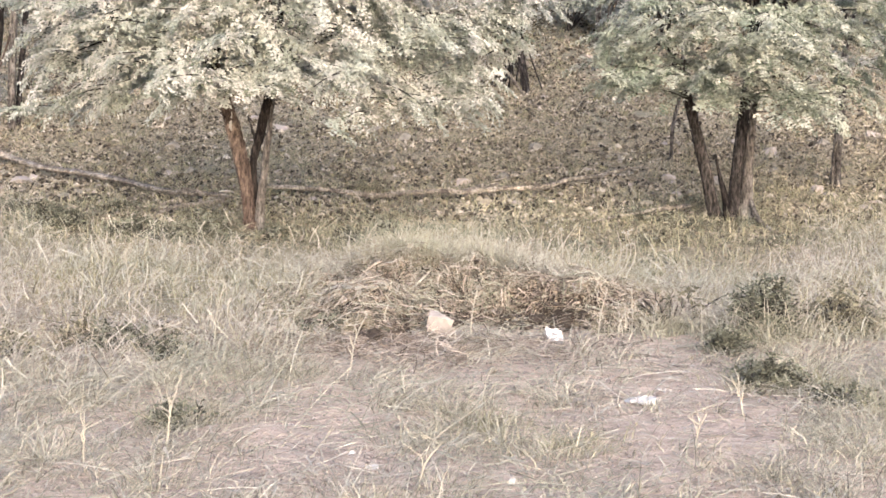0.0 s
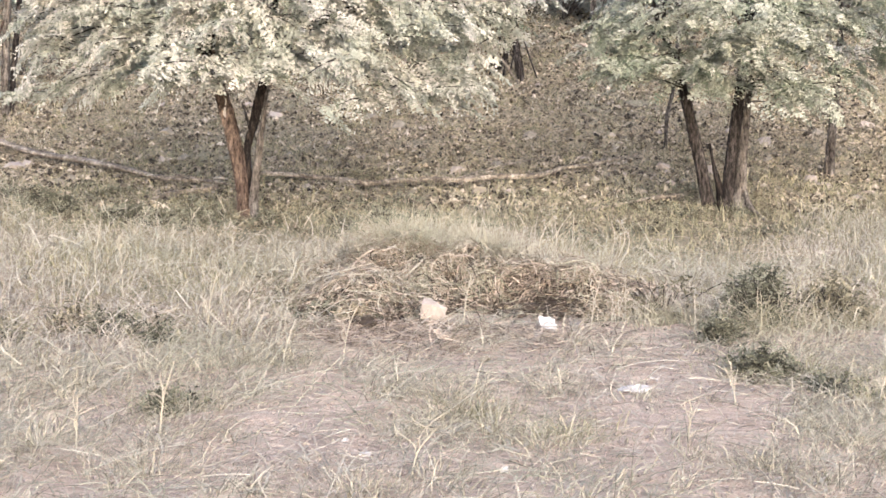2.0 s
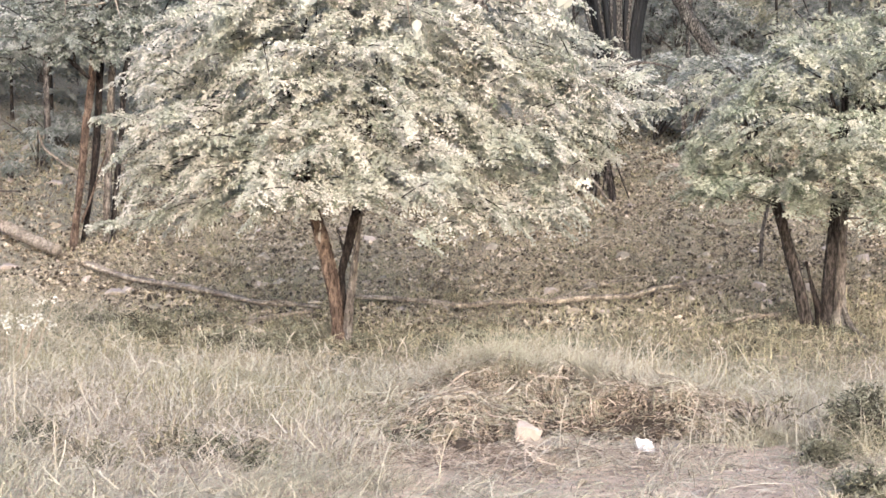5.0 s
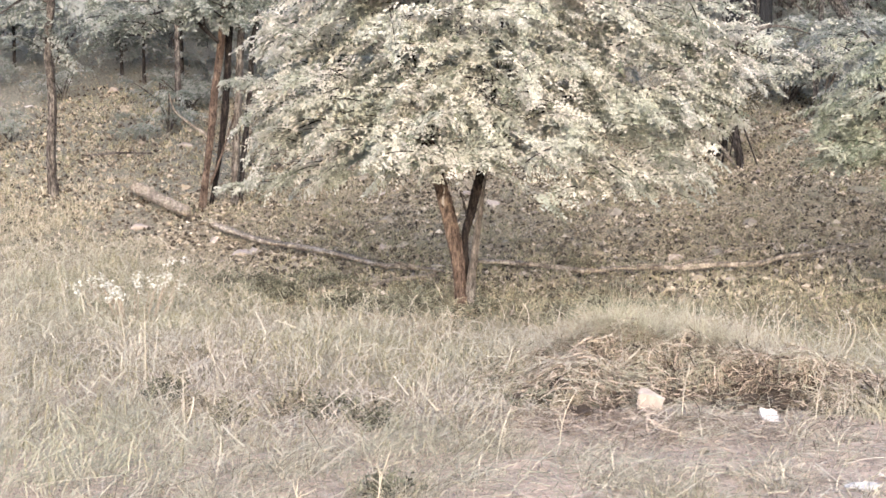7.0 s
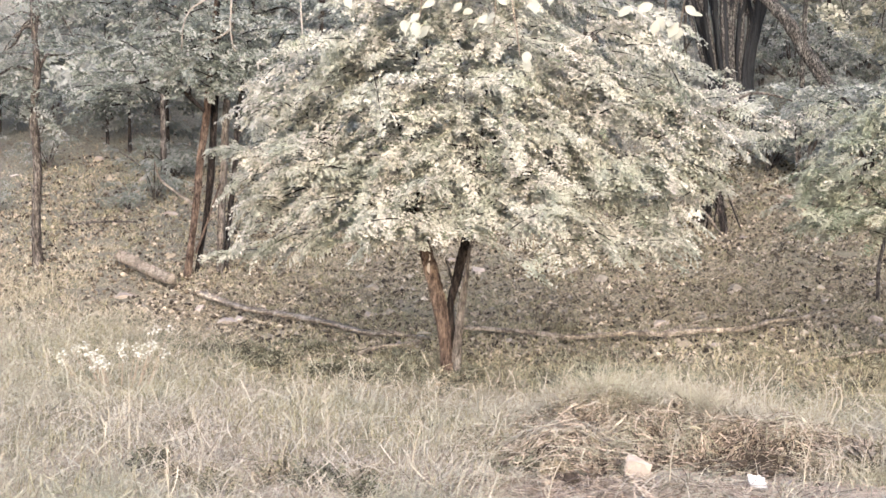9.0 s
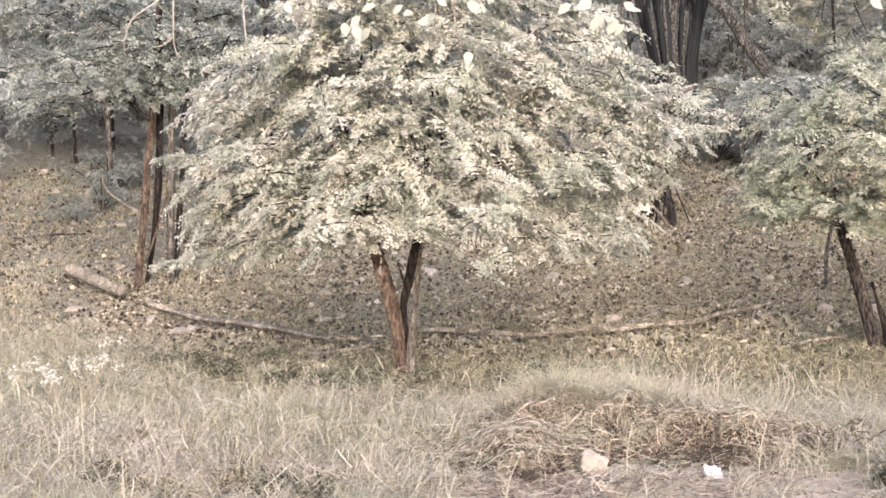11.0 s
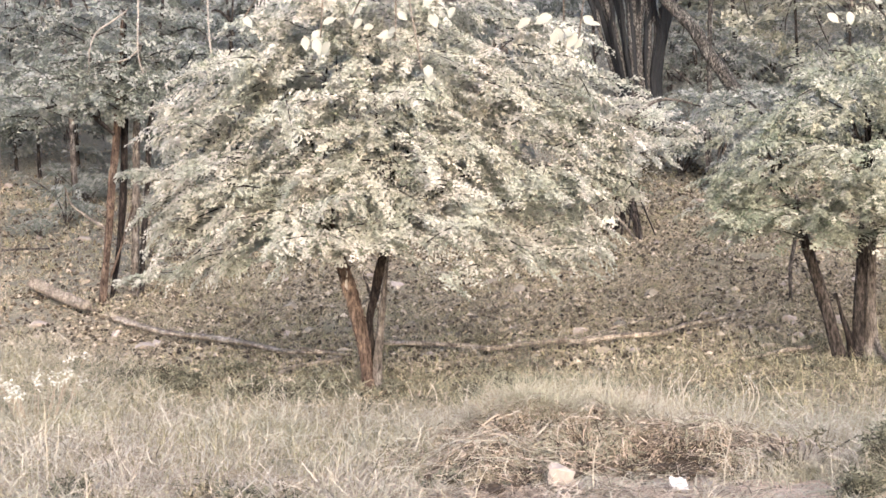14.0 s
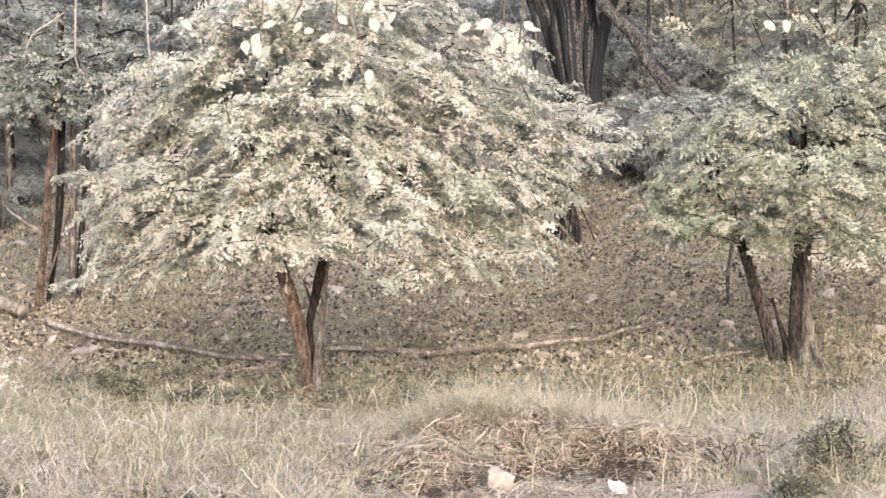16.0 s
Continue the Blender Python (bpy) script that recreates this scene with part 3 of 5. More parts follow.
# ---- trees at the foot of the slope ----
tree("clustered_tree", (-6.9, 21.4, 0.6), [
    ([(-7.12, 21.30, 0.30), (-7.08, 21.30, 0.54), (-6.99, 21.30, 1.16), (-6.89, 21.30, 1.87), (-6.82, 21.30, 2.49), (-6.71, 21.30, 3.19), (-6.62, 21.30, 4.1)], [0.08, 0.065, 0.052, 0.056, 0.06, 0.058, 0.05], BARK_RED, "reddish bare stem"),
    ([(-7.02, 21.50, 0.30), (-6.97, 21.50, 0.70), (-6.83, 21.50, 1.42), (-6.73, 21.50, 2.14), (-6.66, 21.50, 3.02), (-6.60, 21.50, 4.1)], [0.04, 0.035, 0.04, 0.055, 0.055, 0.045], BARK_DEEP, "dark inner stem"),
    ([(-6.64, 21.60, 0.35), (-6.59, 21.60, 1.42), (-6.55, 21.60, 2.05), (-6.51, 21.60, 2.76), (-6.46, 21.60, 3.50), (-6.40, 21.60, 4.2)], [0.05, 0.052, 0.055, 0.055, 0.05, 0.045], BARK_PALE, "grey outer stem"),
    ([(-6.62, 21.80, 0.45), (-6.53, 21.80, 1.41), (-6.42, 21.80, 2.31), (-6.34, 21.80, 3.21), (-6.20, 21.80, 3.92), (-6.10, 21.80, 4.7)], [0.04, 0.04, 0.042, 0.045, 0.045, 0.035], BARK_DARK, "thin dark outer stem"),
    ([(-6.95, 21.40, 1.00), (-6.80, 21.38, 1.35), (-6.66, 21.36, 1.72)], [0.02, 0.018, 0.012], BARK_RED, "short crossing shoot"),
], [(-8.4, 20.9, 3.5, 0.8, 0.7, 0.3), (-7.6, 20.8, 3.6, 0.8, 0.6, 0.3), (-6.9, 20.8, 3.65, 0.7, 0.6, 0.25), (-6.2, 20.9, 3.8, 0.7, 0.6, 0.25), (-6.8, 20.7, 4.15, 0.8, 0.5, 0.3), (-7.4, 20.8, 4.3, 0.8, 0.5, 0.3), (-6.3, 20.8, 4.5, 0.8, 0.5, 0.3), (-7.5, 21.5, 4.4, 1.0, 1.0, 0.4), (-6.6, 21.3, 3.95, 0.9, 0.9, 0.4), (-5.8, 21.4, 4.1, 0.9, 0.9, 0.4),
    (-6.5, 21.5, 4.9, 1.2, 1.1, 0.4), (-5.3, 21.6, 4.7, 0.9, 0.9, 0.4), (-8.0, 21.6, 5.1, 1.1, 1.0, 0.4)],
    "slender tree with clustered reddish and grey stems", 41, LEAF_MID_HAZE, BARK_DARK, per=11, length=0.9, count=14, leaf=0.075, k=12)
tree("slim_tree", (-9.84, 22.0, 0.75), [
    ([(-9.83, 22.0, 0.6), (-9.86, 22.0, 1.41), (-9.81, 22.0, 2.34), (-9.87, 22.0, 3.26), (-9.78, 22.0, 3.9), (-9.83, 22.0, 4.64)], [0.075, 0.066, 0.066, 0.06, 0.055, 0.04], BARK_GREY, "slim mottled stem")],
    [(-10.3, 22.0, 4.3, 0.9, 0.9, 0.4), (-9.3, 22.0, 4.2, 0.8, 0.9, 0.35), (-9.9, 22.1, 3.5, 0.6, 0.7, 0.3), (-10.9, 22.0, 3.6, 0.8, 0.8, 0.35), (-9.8, 22.0, 5.0, 1.1, 1.0, 0.4)],
    "slim straight tree with a thin grey trunk", 43, LEAF_MID_HAZE, BARK_GREY, per=7, length=0.9, count=14, leaf=0.075, k=12)
tree("sapling", (5.28, 18.9, 0.18), [
    ([(5.28, 18.9, 0.1), (5.29, 18.9, 0.72), (5.32, 18.9, 1.33), (5.32, 18.9, 1.78), (5.36, 18.9, 2.3)], [0.07, 0.058, 0.05, 0.045, 0.03], BARK_GREY, "thin straight stem")],
    [(5.0, 18.9, 2.0, 0.6, 0.7, 0.3), (5.7, 18.8, 2.1, 0.7, 0.7, 0.35), (5.2, 19.0, 2.8, 0.8, 0.8, 0.4), (6.0, 19.0, 2.9, 0.7, 0.7, 0.4)],
    "young tree with a thin upright stem", 47, LEAF_PALE, BARK_DARK, per=9, count=16, leaf=0.06, k=12)
tree("sapling", (3.28, 20.3, 0.36), [
    ([(3.28, 20.3, 0.25), (3.29, 20.3, 0.84), (3.36, 20.3, 1.24), (3.4, 20.3, 1.7), (3.4, 20.3, 2.4)], [0.024, 0.024, 0.026, 0.024, 0.015], BARK_GREY, "thin dark stem")],
    [(3.2, 20.3, 2.6, 0.8, 0.8, 0.4), (3.9, 20.3, 3.1, 0.8, 0.8, 0.4), (2.7, 20.3, 3.2, 0.7, 0.8, 0.4)],
    "dark thin-stemmed sapling in the shade of the slope", 53, LEAF_MID_HAZE, BARK_DARK, per=8, length=0.8, count=14, leaf=0.065, k=12)
tree("thin_tree", (3.56, 32.0, 3.1), [
    ([(3.54, 32.0, 2.9), (3.52, 32.0, 4.2), (3.56, 32.0, 5.36), (3.60, 32.0, 6.3), (3.62, 32.0, 7.6)], [0.06, 0.055, 0.052, 0.05, 0.03], BARK_LICHEN, "thin pale stem")],
    [(3.2, 32.0, 7.2, 0.9, 0.9, 0.4), (4.2, 32.0, 7.6, 0.9, 0.9, 0.4), (3.7, 32.0, 8.2, 0.9, 0.9, 0.4)],
    "straight thin tree with a pale bare stem", 57, LEAF_MID_HAZE, BARK_DARK, per=4, length=0.9, count=12, leaf=0.09, k=10)
tree("scrub_tree", (1.4, 24.0, 1.2), [
    ([(1.41, 24.0, 1.1), (1.27, 24.0, 1.9), (1.22, 24.0, 2.46), (1.31, 24.0, 3.21)], [0.05, 0.045, 0.04, 0.03], BARK_DARK, "dark crooked stem")],
    [(0.8, 24.0, 2.5, 0.8, 0.9, 0.4), (1.6, 23.8, 2.7, 0.7, 0.8, 0.35), (2.2, 24.0, 3.1, 0.9, 0.9, 0.4), (1.2, 24.0, 3.4, 1.0, 1.0, 0.4), (0.2, 24.0, 3.1, 0.9, 0.9, 0.4), (2.9, 24.2, 3.2, 0.8, 0.8, 0.35)],
    "crooked dark scrub tree with drooping bare twigs", 59, LEAF_PALE, BARK_GREY, per=8, length=0.8, count=14, leaf=0.075, k=12)

# ---- the old many-stemmed tree up the slope ----
old = []
ro = np.random.default_rng(62)
for i in range(34):
    u = i / 16.5 - 1
    y = 31 - 0.34 * math.cos(1.5 * u) * ro.uniform(0.75, 1.05)
    w = 0.06 * ro.standard_normal(5)
    q = ro.uniform(0.45, 0.85)
    line = [(1.90 + 0.36 * u + w[0], y, 2.6), (1.89 + 0.42 * u + w[1], y, 3.6), (1.88 + 0.50 * u + 0.5 * w[2], y, 4.4), (1.86 + 0.74 * u + w[2], y, 5.4), (1.84 + 0.92 * u + w[3], y, 6.2), (1.68 + 1.6 * u + 2 * w[4], y, 8.2)]
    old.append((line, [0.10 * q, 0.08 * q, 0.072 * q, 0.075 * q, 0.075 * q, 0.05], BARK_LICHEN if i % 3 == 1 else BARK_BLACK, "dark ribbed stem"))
old.append(([(4.75, 30.0, 2.4), (4.15, 30.0, 3.45), (3.66, 30.0, 4.26), (3.32, 30.0, 4.75), (2.98, 30.0, 5.35), (2.44, 30.2, 6.01), (2.2, 30.5, 6.8)], [0.16, 0.14, 0.13, 0.13, 0.125, 0.12, 0.11], BARK_LICHEN, "leaning limb with pale lichen"))
tree("old_tree", (2.05, 31.0, 2.9), old, [(1.5, 30.3, 6.75, 0.8, 0.5, 0.3), (2.7, 30.2, 6.7, 0.7, 0.5, 0.3), (0.4, 31, 8.0, 1.6, 1.6, 0.7), (2.1, 31, 8.8, 1.8, 1.6, 0.7), (3.8, 31, 8.2, 1.6, 1.6, 0.7), (1.2, 32, 7.4, 1.2, 1.2, 0.5), (3.2, 32, 7.2, 1.2, 1.2, 0.5)],
     "old dark tree whose many stems fan out", 61, LEAF_HAZE, BARK_DARK, per=5, length=1.3, count=12, leaf=0.13, limb_radius=0.07, sides=12, k=10)

# ---- woods on the slope ----


def wood_tree(seed, height, material, bark):
    r = np.random.default_rng(seed)
    pads = []
    for k in range(10):
        a, q = r.uniform(0, 6.28), r.uniform(0.3, 1.5)
        pads.append((q * math.cos(a), q * math.sin(a), height * r.uniform(0.16, 1.0), r.uniform(0.7, 1.1), r.uniform(0.7, 1.1), r.uniform(0.3, 0.5)))
    lean = r.uniform(-0.4, 0.4)
    stem = [(0, 0, -0.2), (lean * 0.2, 0, height * 0.25), (lean * 0.6, 0.1, height * 0.5), (lean, 0, height * 0.8)]
    return tree("wood_tree", (0, 0, 0), [(stem, [0.048, 0.042, 0.036, 0.02], bark, "")], pads, "shaded forest tree with small grey-green leaves", seed, material, bark, per=3.4, length=1.25, count=12, leaf=0.15, group="woods on the slope", sides=10, k=8)


kinds = [wood_tree(101, 5.0, LEAF_HAZE, BARK_DARK), wood_tree(102, 6.5, LEAF_MID_HAZE, BARK_GREY), wood_tree(103, 4.2, LEAF_HAZE, BARK_DARK), wood_tree(104, 7.5, LEAF_HAZE, BARK_GREY)]
warm_kinds = [wood_tree(105, 5.0, LEAF_WARM, BARK_GREY), wood_tree(106, 6.8, LEAF_WARM, BARK_DARK)]
unplaced = kinds + warm_kinds
r = np.random.default_rng(5)
spots = [(-14.6, 26.0), (-13.8, 34.5), (-15.2, 32.0), (-11.2, 35.5), (-9.4, 34.0), (-13.2, 29.6), (-12.2, 31.2), (-12.8, 33.0), (-11.4, 30.5), (-8.4, 30.5), (-6.2, 27.4), (-9.6, 27.6), (-5.6, 28.0), (-3.0, 29.0), (-10.2, 29.5), (-13.0, 29.0), (-7.2, 31.0), (-4.6, 33.0), (7.0, 28.5), (5.9, 34.5), (8.6, 28.0), (4.6, 36.0)]
rw = np.random.default_rng(15)
for y in np.linspace(35, 60, 12):
    spots.append((float(y * rw.uniform(0.09, 0.26)), float(y)))
while len(spots) < 90:
    y = r.uniform(26, 62)
    x = r.uniform(-0.42 * y, 0.30 * y)
    if abs(x - 2.6) < 1.6 and y < 36 or abs(x - 0.10 * y) < 0.9 and y < 45:
        continue
    if all((x - a) ** 2 + (y - b) ** 2 > 4.0 for a, b in spots):
        spots.append((x, y))
for i, (x, y) in enumerate(spots):
    m = pose(*on_ground(x, y), 0, 0, float(r.uniform(0, 360))) @ Matrix.Scale(float(r.uniform(0.8, 1.25)), 4)
    kind_of_tree = warm_kinds[i % 2] if x > 1.5 else kinds[i % 4]
    if kind_of_tree in unplaced:
        unplaced.remove(kind_of_tree)
    else:
        kind_of_tree = copy_thing(kind_of_tree, pose(0, 0, 0))
    kind_of_tree.matrix_basis = m


def shrub(seed, material):
    r = np.random.default_rng(seed)
    t = thing("shrub", (0, 0, 0), "leafy grey-green undergrowth shrub on the slope", "shrub", "undergrowth")
    pads = [(r.normal(0, 0.5), r.normal(0, 0.4), r.uniform(0.3, 1.3), r.uniform(0.4, 0.7), r.uniform(0.4, 0.7), r.uniform(0.2, 0.4)) for _ in range(6)]
    for k, p in enumerate(pads):
        part("stem", tube([(0.05 * k - 0.15, 0, -0.1), (p[0] * 0.4, p[1] * 0.4, p[2] * 0.5), p[:3]], [0.025, 0.02, 0.01], 6, 3, seed=k), BARK_GREY, t, smooth=True)
    lv, tw = crown(r, pads, 8, 0.7, 10, 0.085, 0.5, 0.25, 8)
    part("foliage", lv, material, t, kind="stuff")
    return t


HOLLOW = [(-14.5, 33.0), (-15.8, 34.5), (-13.4, 36.5), (-16.4, 37.0), (-14.8, 30.2), (-12.0, 34.0), (-10.8, 25.4), (-9.8, 26.6), (-8.9, 25.8), (-8.0, 27.2), (-7.2, 25.6), (-11.6, 27.2), (-9.2, 28.4), (-7.4, 28.8), (-10.4, 28.6), (-12.6, 28.8), (-6.4, 25.2), (-8.3, 24.6), (-10.0, 24.4), (-12.2, 25.4), (2.9, 27.0), (3.3, 28.6), (2.5, 28.4), (3.6, 26.4), (-6.6, 27.8), (-5.7, 25.8), (-8.6, 37.0), (-10.5, 38.0), (-12.5, 39.0), (-7.0, 38.5), (-14.5, 40.0), (3.9, 33.5), (4.8, 34.5), (5.9, 33.0), (6.9, 35.0), (3.0, 36.0), (7.6, 31.0), (4.2, 38.0), (5.6, 37.5), (4.7, 31.8), (6.4, 30.4), (8.4, 33.5), (3.3, 40.0), (5.0, 29.0), (6.2, 28.0)]
HOLLOW = [(x, y) for x, y in HOLLOW if x > -5 or y > 29 or (x + y) % 1 < 0.25]
HOLLOW += [(float(y * q), float(y)) for y, q in zip(np.linspace(33, 56, 24), np.random.default_rng(16).uniform(0.085, 0.27, 24))]
bushes = [shrub(201, LEAF_HAZE), shrub(202, LEAF_MID_HAZE), shrub(203, LEAF_HAZE)]
r = np.random.default_rng(6)
placed = 0
while placed < 100:
    y = r.uniform(25, 60)
    x = r.uniform(-0.42 * y, 0.32 * y)
    if placed >= 3 and HOLLOW:
        x, y = HOLLOW.pop()
    elif y < 29 and -9 < x < 4.5 or abs(x - 2.6) < 1.4 and y < 31:
        continue
    s = r.uniform(0.7, 1.5) if y > 31 or x > -5 else r.uniform(0.45, 0.8)
    m = pose(*on_ground(x, y), 0, 0, float(r.uniform(0, 360))) @ Matrix.Scale(float(s), 4)
    if placed < 3:
        bushes[placed].matrix_basis = m
    else:
        copy_thing(bushes[placed % 3], pose(0, 0, 0)).matrix_basis = m
    placed += 1

# ---- fallen branch, in three lengths, with a side branch ----
LONG_BRANCHES = [
    ("thick weathered log with a sawn end", [(-8.43, 21.99), (-7.8, 21.38), (-7.07, 20.62)], [0.095, 0.09, 0.078]),
    ("long weathered fallen branch lying in grass", [(-6.45, 19.97), (-6.03, 19.68), (-5.48, 19.19), (-4.79, 18.70), (-4.15, 18.26), (-3.53, 17.79), (-2.96, 17.48), (-2.62, 17.30)], [0.042, 0.042, 0.04, 0.038, 0.035, 0.031, 0.026, 0.02]),
    ("long thin bowed fallen branch on leaf litter", [(-2.27, 18.02), (-1.85, 17.80), (-1.25, 17.60), (-0.85, 17.40), (-0.47, 17.61), (-0.05, 17.80), (0.34, 17.85), (0.74, 18.00), (1.10, 18.06), (1.37, 18.26), (1.65, 18.59), (2.04, 18.86), (2.47, 19.29), (2.78, 19.58)], [0.024, 0.026, 0.026, 0.027, 0.028, 0.029, 0.025, 0.02, 0.012]),
]
STICKS = [
    ("short grey stick lying below the fallen branch", [(-3.30, 16.09), (-3.17, 16.67), (-2.94, 16.89), (-2.68, 17.06)], [0.014, 0.022, 0.026, 0.026]),
    ("thin pale stick lying by the forked tree", [(1.63, 15.6), (2.16, 16.36), (2.62, 16.79), (2.99, 16.94)], [0.010, 0.014, 0.02, 0.022]),
    ("thin twig on the leaf litter", [(0.2, 18.0), (0.87, 18.85), (1.64, 19.4)], [0.008, 0.010, 0.006]),
    ("thin forked twig against the fallen branch", [(0.1, 17.7), (0.35, 18.05), (0.75, 18.5)], [0.012, 0.012, 0.008]),
    ("dead grey branch lying in the woods", [(-10.2, 24.2), (-9.6, 24.3), (-9.0, 24.4)], [0.012, 0.02, 0.014]),
]
for label, pts, radii in LONG_BRANCHES + STICKS:
    o = on_ground(*pts[0])
    p = np.array([np.array(on_ground(x, y, q + 0.085)) - o for (x, y), q in zip(pts, np.interp(np.linspace(0, 1, len(pts)), np.linspace(0, 1, len(radii)), radii))])
    rk = np.random.default_rng(len(label))
    p[1:-1] += rk.normal(0, 0.010, (len(p) - 2, 3))
    t = thing("fallen_branch", o, label, "branch", "fallen branches")
    part("stem", tube(p, radii, 12, 10, 0.22, seed=len(pts)), BARK_GREY if "dead grey" in label else DEADWOOD, t, smooth=True)
    for k in range(len(pts) if radii[0] > 0.03 else 1):
        s = rk.integers(0, len(p) - 1)
        u = rk.random()
        a = p[s] * (1 - u) + p[s + 1] * u
        d = np.array([rk.normal(0, 0.25), rk.normal(0, 0.15), rk.uniform(0.02, 0.14)]) * (1 if radii[0] > 0.03 else 0.5)
        part("side_twig", tube([a, a + d * 0.5 + np.array([0, 0, 0.02]), a + d], [0.012, 0.009, 0.004], 6, 4, seed=k), DEADWOOD, t, smooth=True)

# ---- stones and scraps ----


def stone_shape(seed, size, chips=9):
    """A chipped block: an icosphere cut flat by a few planes."""
    r = np.random.default_rng(seed)
    bm = bmesh.new()
    bmesh.ops.create_icosphere(bm, subdivisions=2, radius=1)
    cuts = [(Vector(r.standard_normal(3)).normalized(), r.uniform(0.4, 0.75)) for _ in range(chips + 4)]
    for v in bm.verts:
        for n, d in cuts:
            e = v.co.dot(n) - d
            if e > 0:
                v.co -= n * e
        v.co = Vector((v.co.x * size[0], v.co.y * size[1], v.co.z * size[2])) * (1.25 + 0.03 * r.standard_normal())
    v = np.array([q.co[:] for q in bm.verts])
    bm.verts.index_update()
    f = np.array([[q.index for q in p.verts] for p in bm.faces])
    bm.free()
    return v, f


def scrap_shape(seed, w, d, lift):
    """A crumpled sheet with thickness."""
    r = np.random.default_rng(seed)
    n = 7
    a, b = np.meshgrid(np.linspace(-1, 1, n), np.linspace(-1, 1, n), indexing="ij")
    edge = 1 + 0.03 * r.standard_normal((n, n))
    x, y = a * w / 2 * edge, b * d / 2 * edge
    z = lift * (0.5 + 0.5 * np.sin(2.2 * a + 1.3 * b)) + 0.25 * lift * r.standard_normal((n, n))
    top = np.stack([x, y, z + 0.004], -1).reshape(-1, 3)
    low = np.stack([x, y, z - 0.004], -1).reshape(-1, 3)
    i, j = np.meshgrid(np.arange(n - 1), np.arange(n - 1), indexing="ij")
    f = np.stack([i * n + j, (i + 1) * n + j, (i + 1) * n + j + 1, i * n + j + 1], -1).reshape(-1, 4)
    ring = [k * n for k in range(n - 1)] + [(n - 1) * n + k for k in range(n - 1)] + [k * n + n - 1 for k in range(n - 1, 0, -1)] + [k for k in range(n - 1, 0, -1)]
    rim = [[p, q, q + n * n, p + n * n] for p, q in zip(ring, ring[1:] + ring[:1])]
    return np.vstack([top, low]), np.vstack([f, f[:, ::-1] + n * n, rim])


single("rock", joined([stone_shape(5, (0.135, 0.08, 0.125), 12), tuple(np.asarray(q) + (np.array([0.10, 0.0, -0.045]) if k == 0 else 0) for k, q in enumerate(stone_shape(17, (0.09, 0.07, 0.06), 12)))]), STONE, on_ground(-0.04, 10.08, 0.065), "angular pink sandstone rock before the straw heap", "rock", turn=(0, 8, 10))
single("paper_scrap", scrap_shape(4, 0.135, 0.11, 0.014), PAPER, on_ground(0.81, 10.0, 0.04), "crumpled white scrap lying at the heap", "litter", turn=(40, 16, 24))
single("paper_scrap", scrap_shape(5, 0.19, 0.10, 0.022), PAPER, on_ground(1.2, 8.2, 0.015), "flat torn white scrap on bare dust", "litter", turn=(0, 0, 15))
for k, (x, y, s) in enumerate([(-0.35, 6.9, 0.04), (-0.47, 7.14, 0.022), (0.35, 6.69, 0.03), (0.3, 7.38, 0.035), (1.36, 8.49, 0.03)]):
    single("paper_scrap", scrap_shape(20 + k, s * 1.6, s, 0.012), PAPER, on_ground(x, y, 0.012), "tiny white scrap on bare dust", "litter", turn=(0, 0, 40 * k))
for k, (x, y, s) in enumerate([(0.48, 8.45, 0.045), (0.32, 8.94, 0.05), (-1.98, 8.61, 0.05), (-2.03, 8.4, 0.035), (-0.55, 9.36, 0.04), (0.13, 10.06, 0.05), (1.04, 10.04, 0.05), (-0.2, 9.3, 0.03), (0.9, 9.2, 0.03), (1.7, 9.4, 0.03)]):
    single("stone", stone_shape(30 + k, (s, s * 0.85, s * 0.75)), STONE if k in (4, 5, 6) else PALE_STONE, on_ground(x, y, s * 0.4), "small pale stone on dusty ground", "stone", "loose stones", turn=(0, 0, 50 * k))
first = [single("stone", stone_shape(60 + k, (0.07, 0.06, 0.045)), PALE_STONE if k % 2 else STONE, on_ground(k, 20, 0.0), "weathered stone among dry leaves on the slope", "stone", "stones on the slope") for k in range(5)]
r = np.random.default_rng(9)
for k in range(295):
    y = 17.3 + 13 * r.random() ** 1.5
    x = r.uniform(-0.42 * y, 0.32 * y)
    y = y if abs(y - 18.0) > 0.4 or abs(x) > 3 else y + 1.2
    m = pose(*on_ground(x, y, 0.012), 0, 0, float(r.uniform(0, 360))) @ Matrix.Scale(float(0.4 + 1.9 * r.random() ** 2.2), 4)
    if k < 5:
        first[k].matrix_basis = m
    else:
        o = copy_thing(first[k % 5], pose(0, 0, 0))
        o.matrix_basis = m

# ---- straw heap ----


rp = np.random.default_rng(21)
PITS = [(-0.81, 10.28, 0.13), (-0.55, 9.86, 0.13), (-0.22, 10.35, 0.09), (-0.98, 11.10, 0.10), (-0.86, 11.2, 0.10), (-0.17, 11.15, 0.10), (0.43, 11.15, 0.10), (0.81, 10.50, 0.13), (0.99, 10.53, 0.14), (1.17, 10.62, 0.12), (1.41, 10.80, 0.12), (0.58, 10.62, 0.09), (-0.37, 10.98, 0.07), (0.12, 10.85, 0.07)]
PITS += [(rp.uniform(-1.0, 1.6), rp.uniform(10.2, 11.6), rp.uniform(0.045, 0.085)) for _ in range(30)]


def pit(x, y):
    """Dark holes between the clumps of the heap."""
    f = np.zeros_like(np.asarray(x, float))
    for a, e, q in PITS:
        f = np.maximum(f, np.exp(-((x - a) / q) ** 2 - ((y - e) / (0.8 * q)) ** 2))
    return f


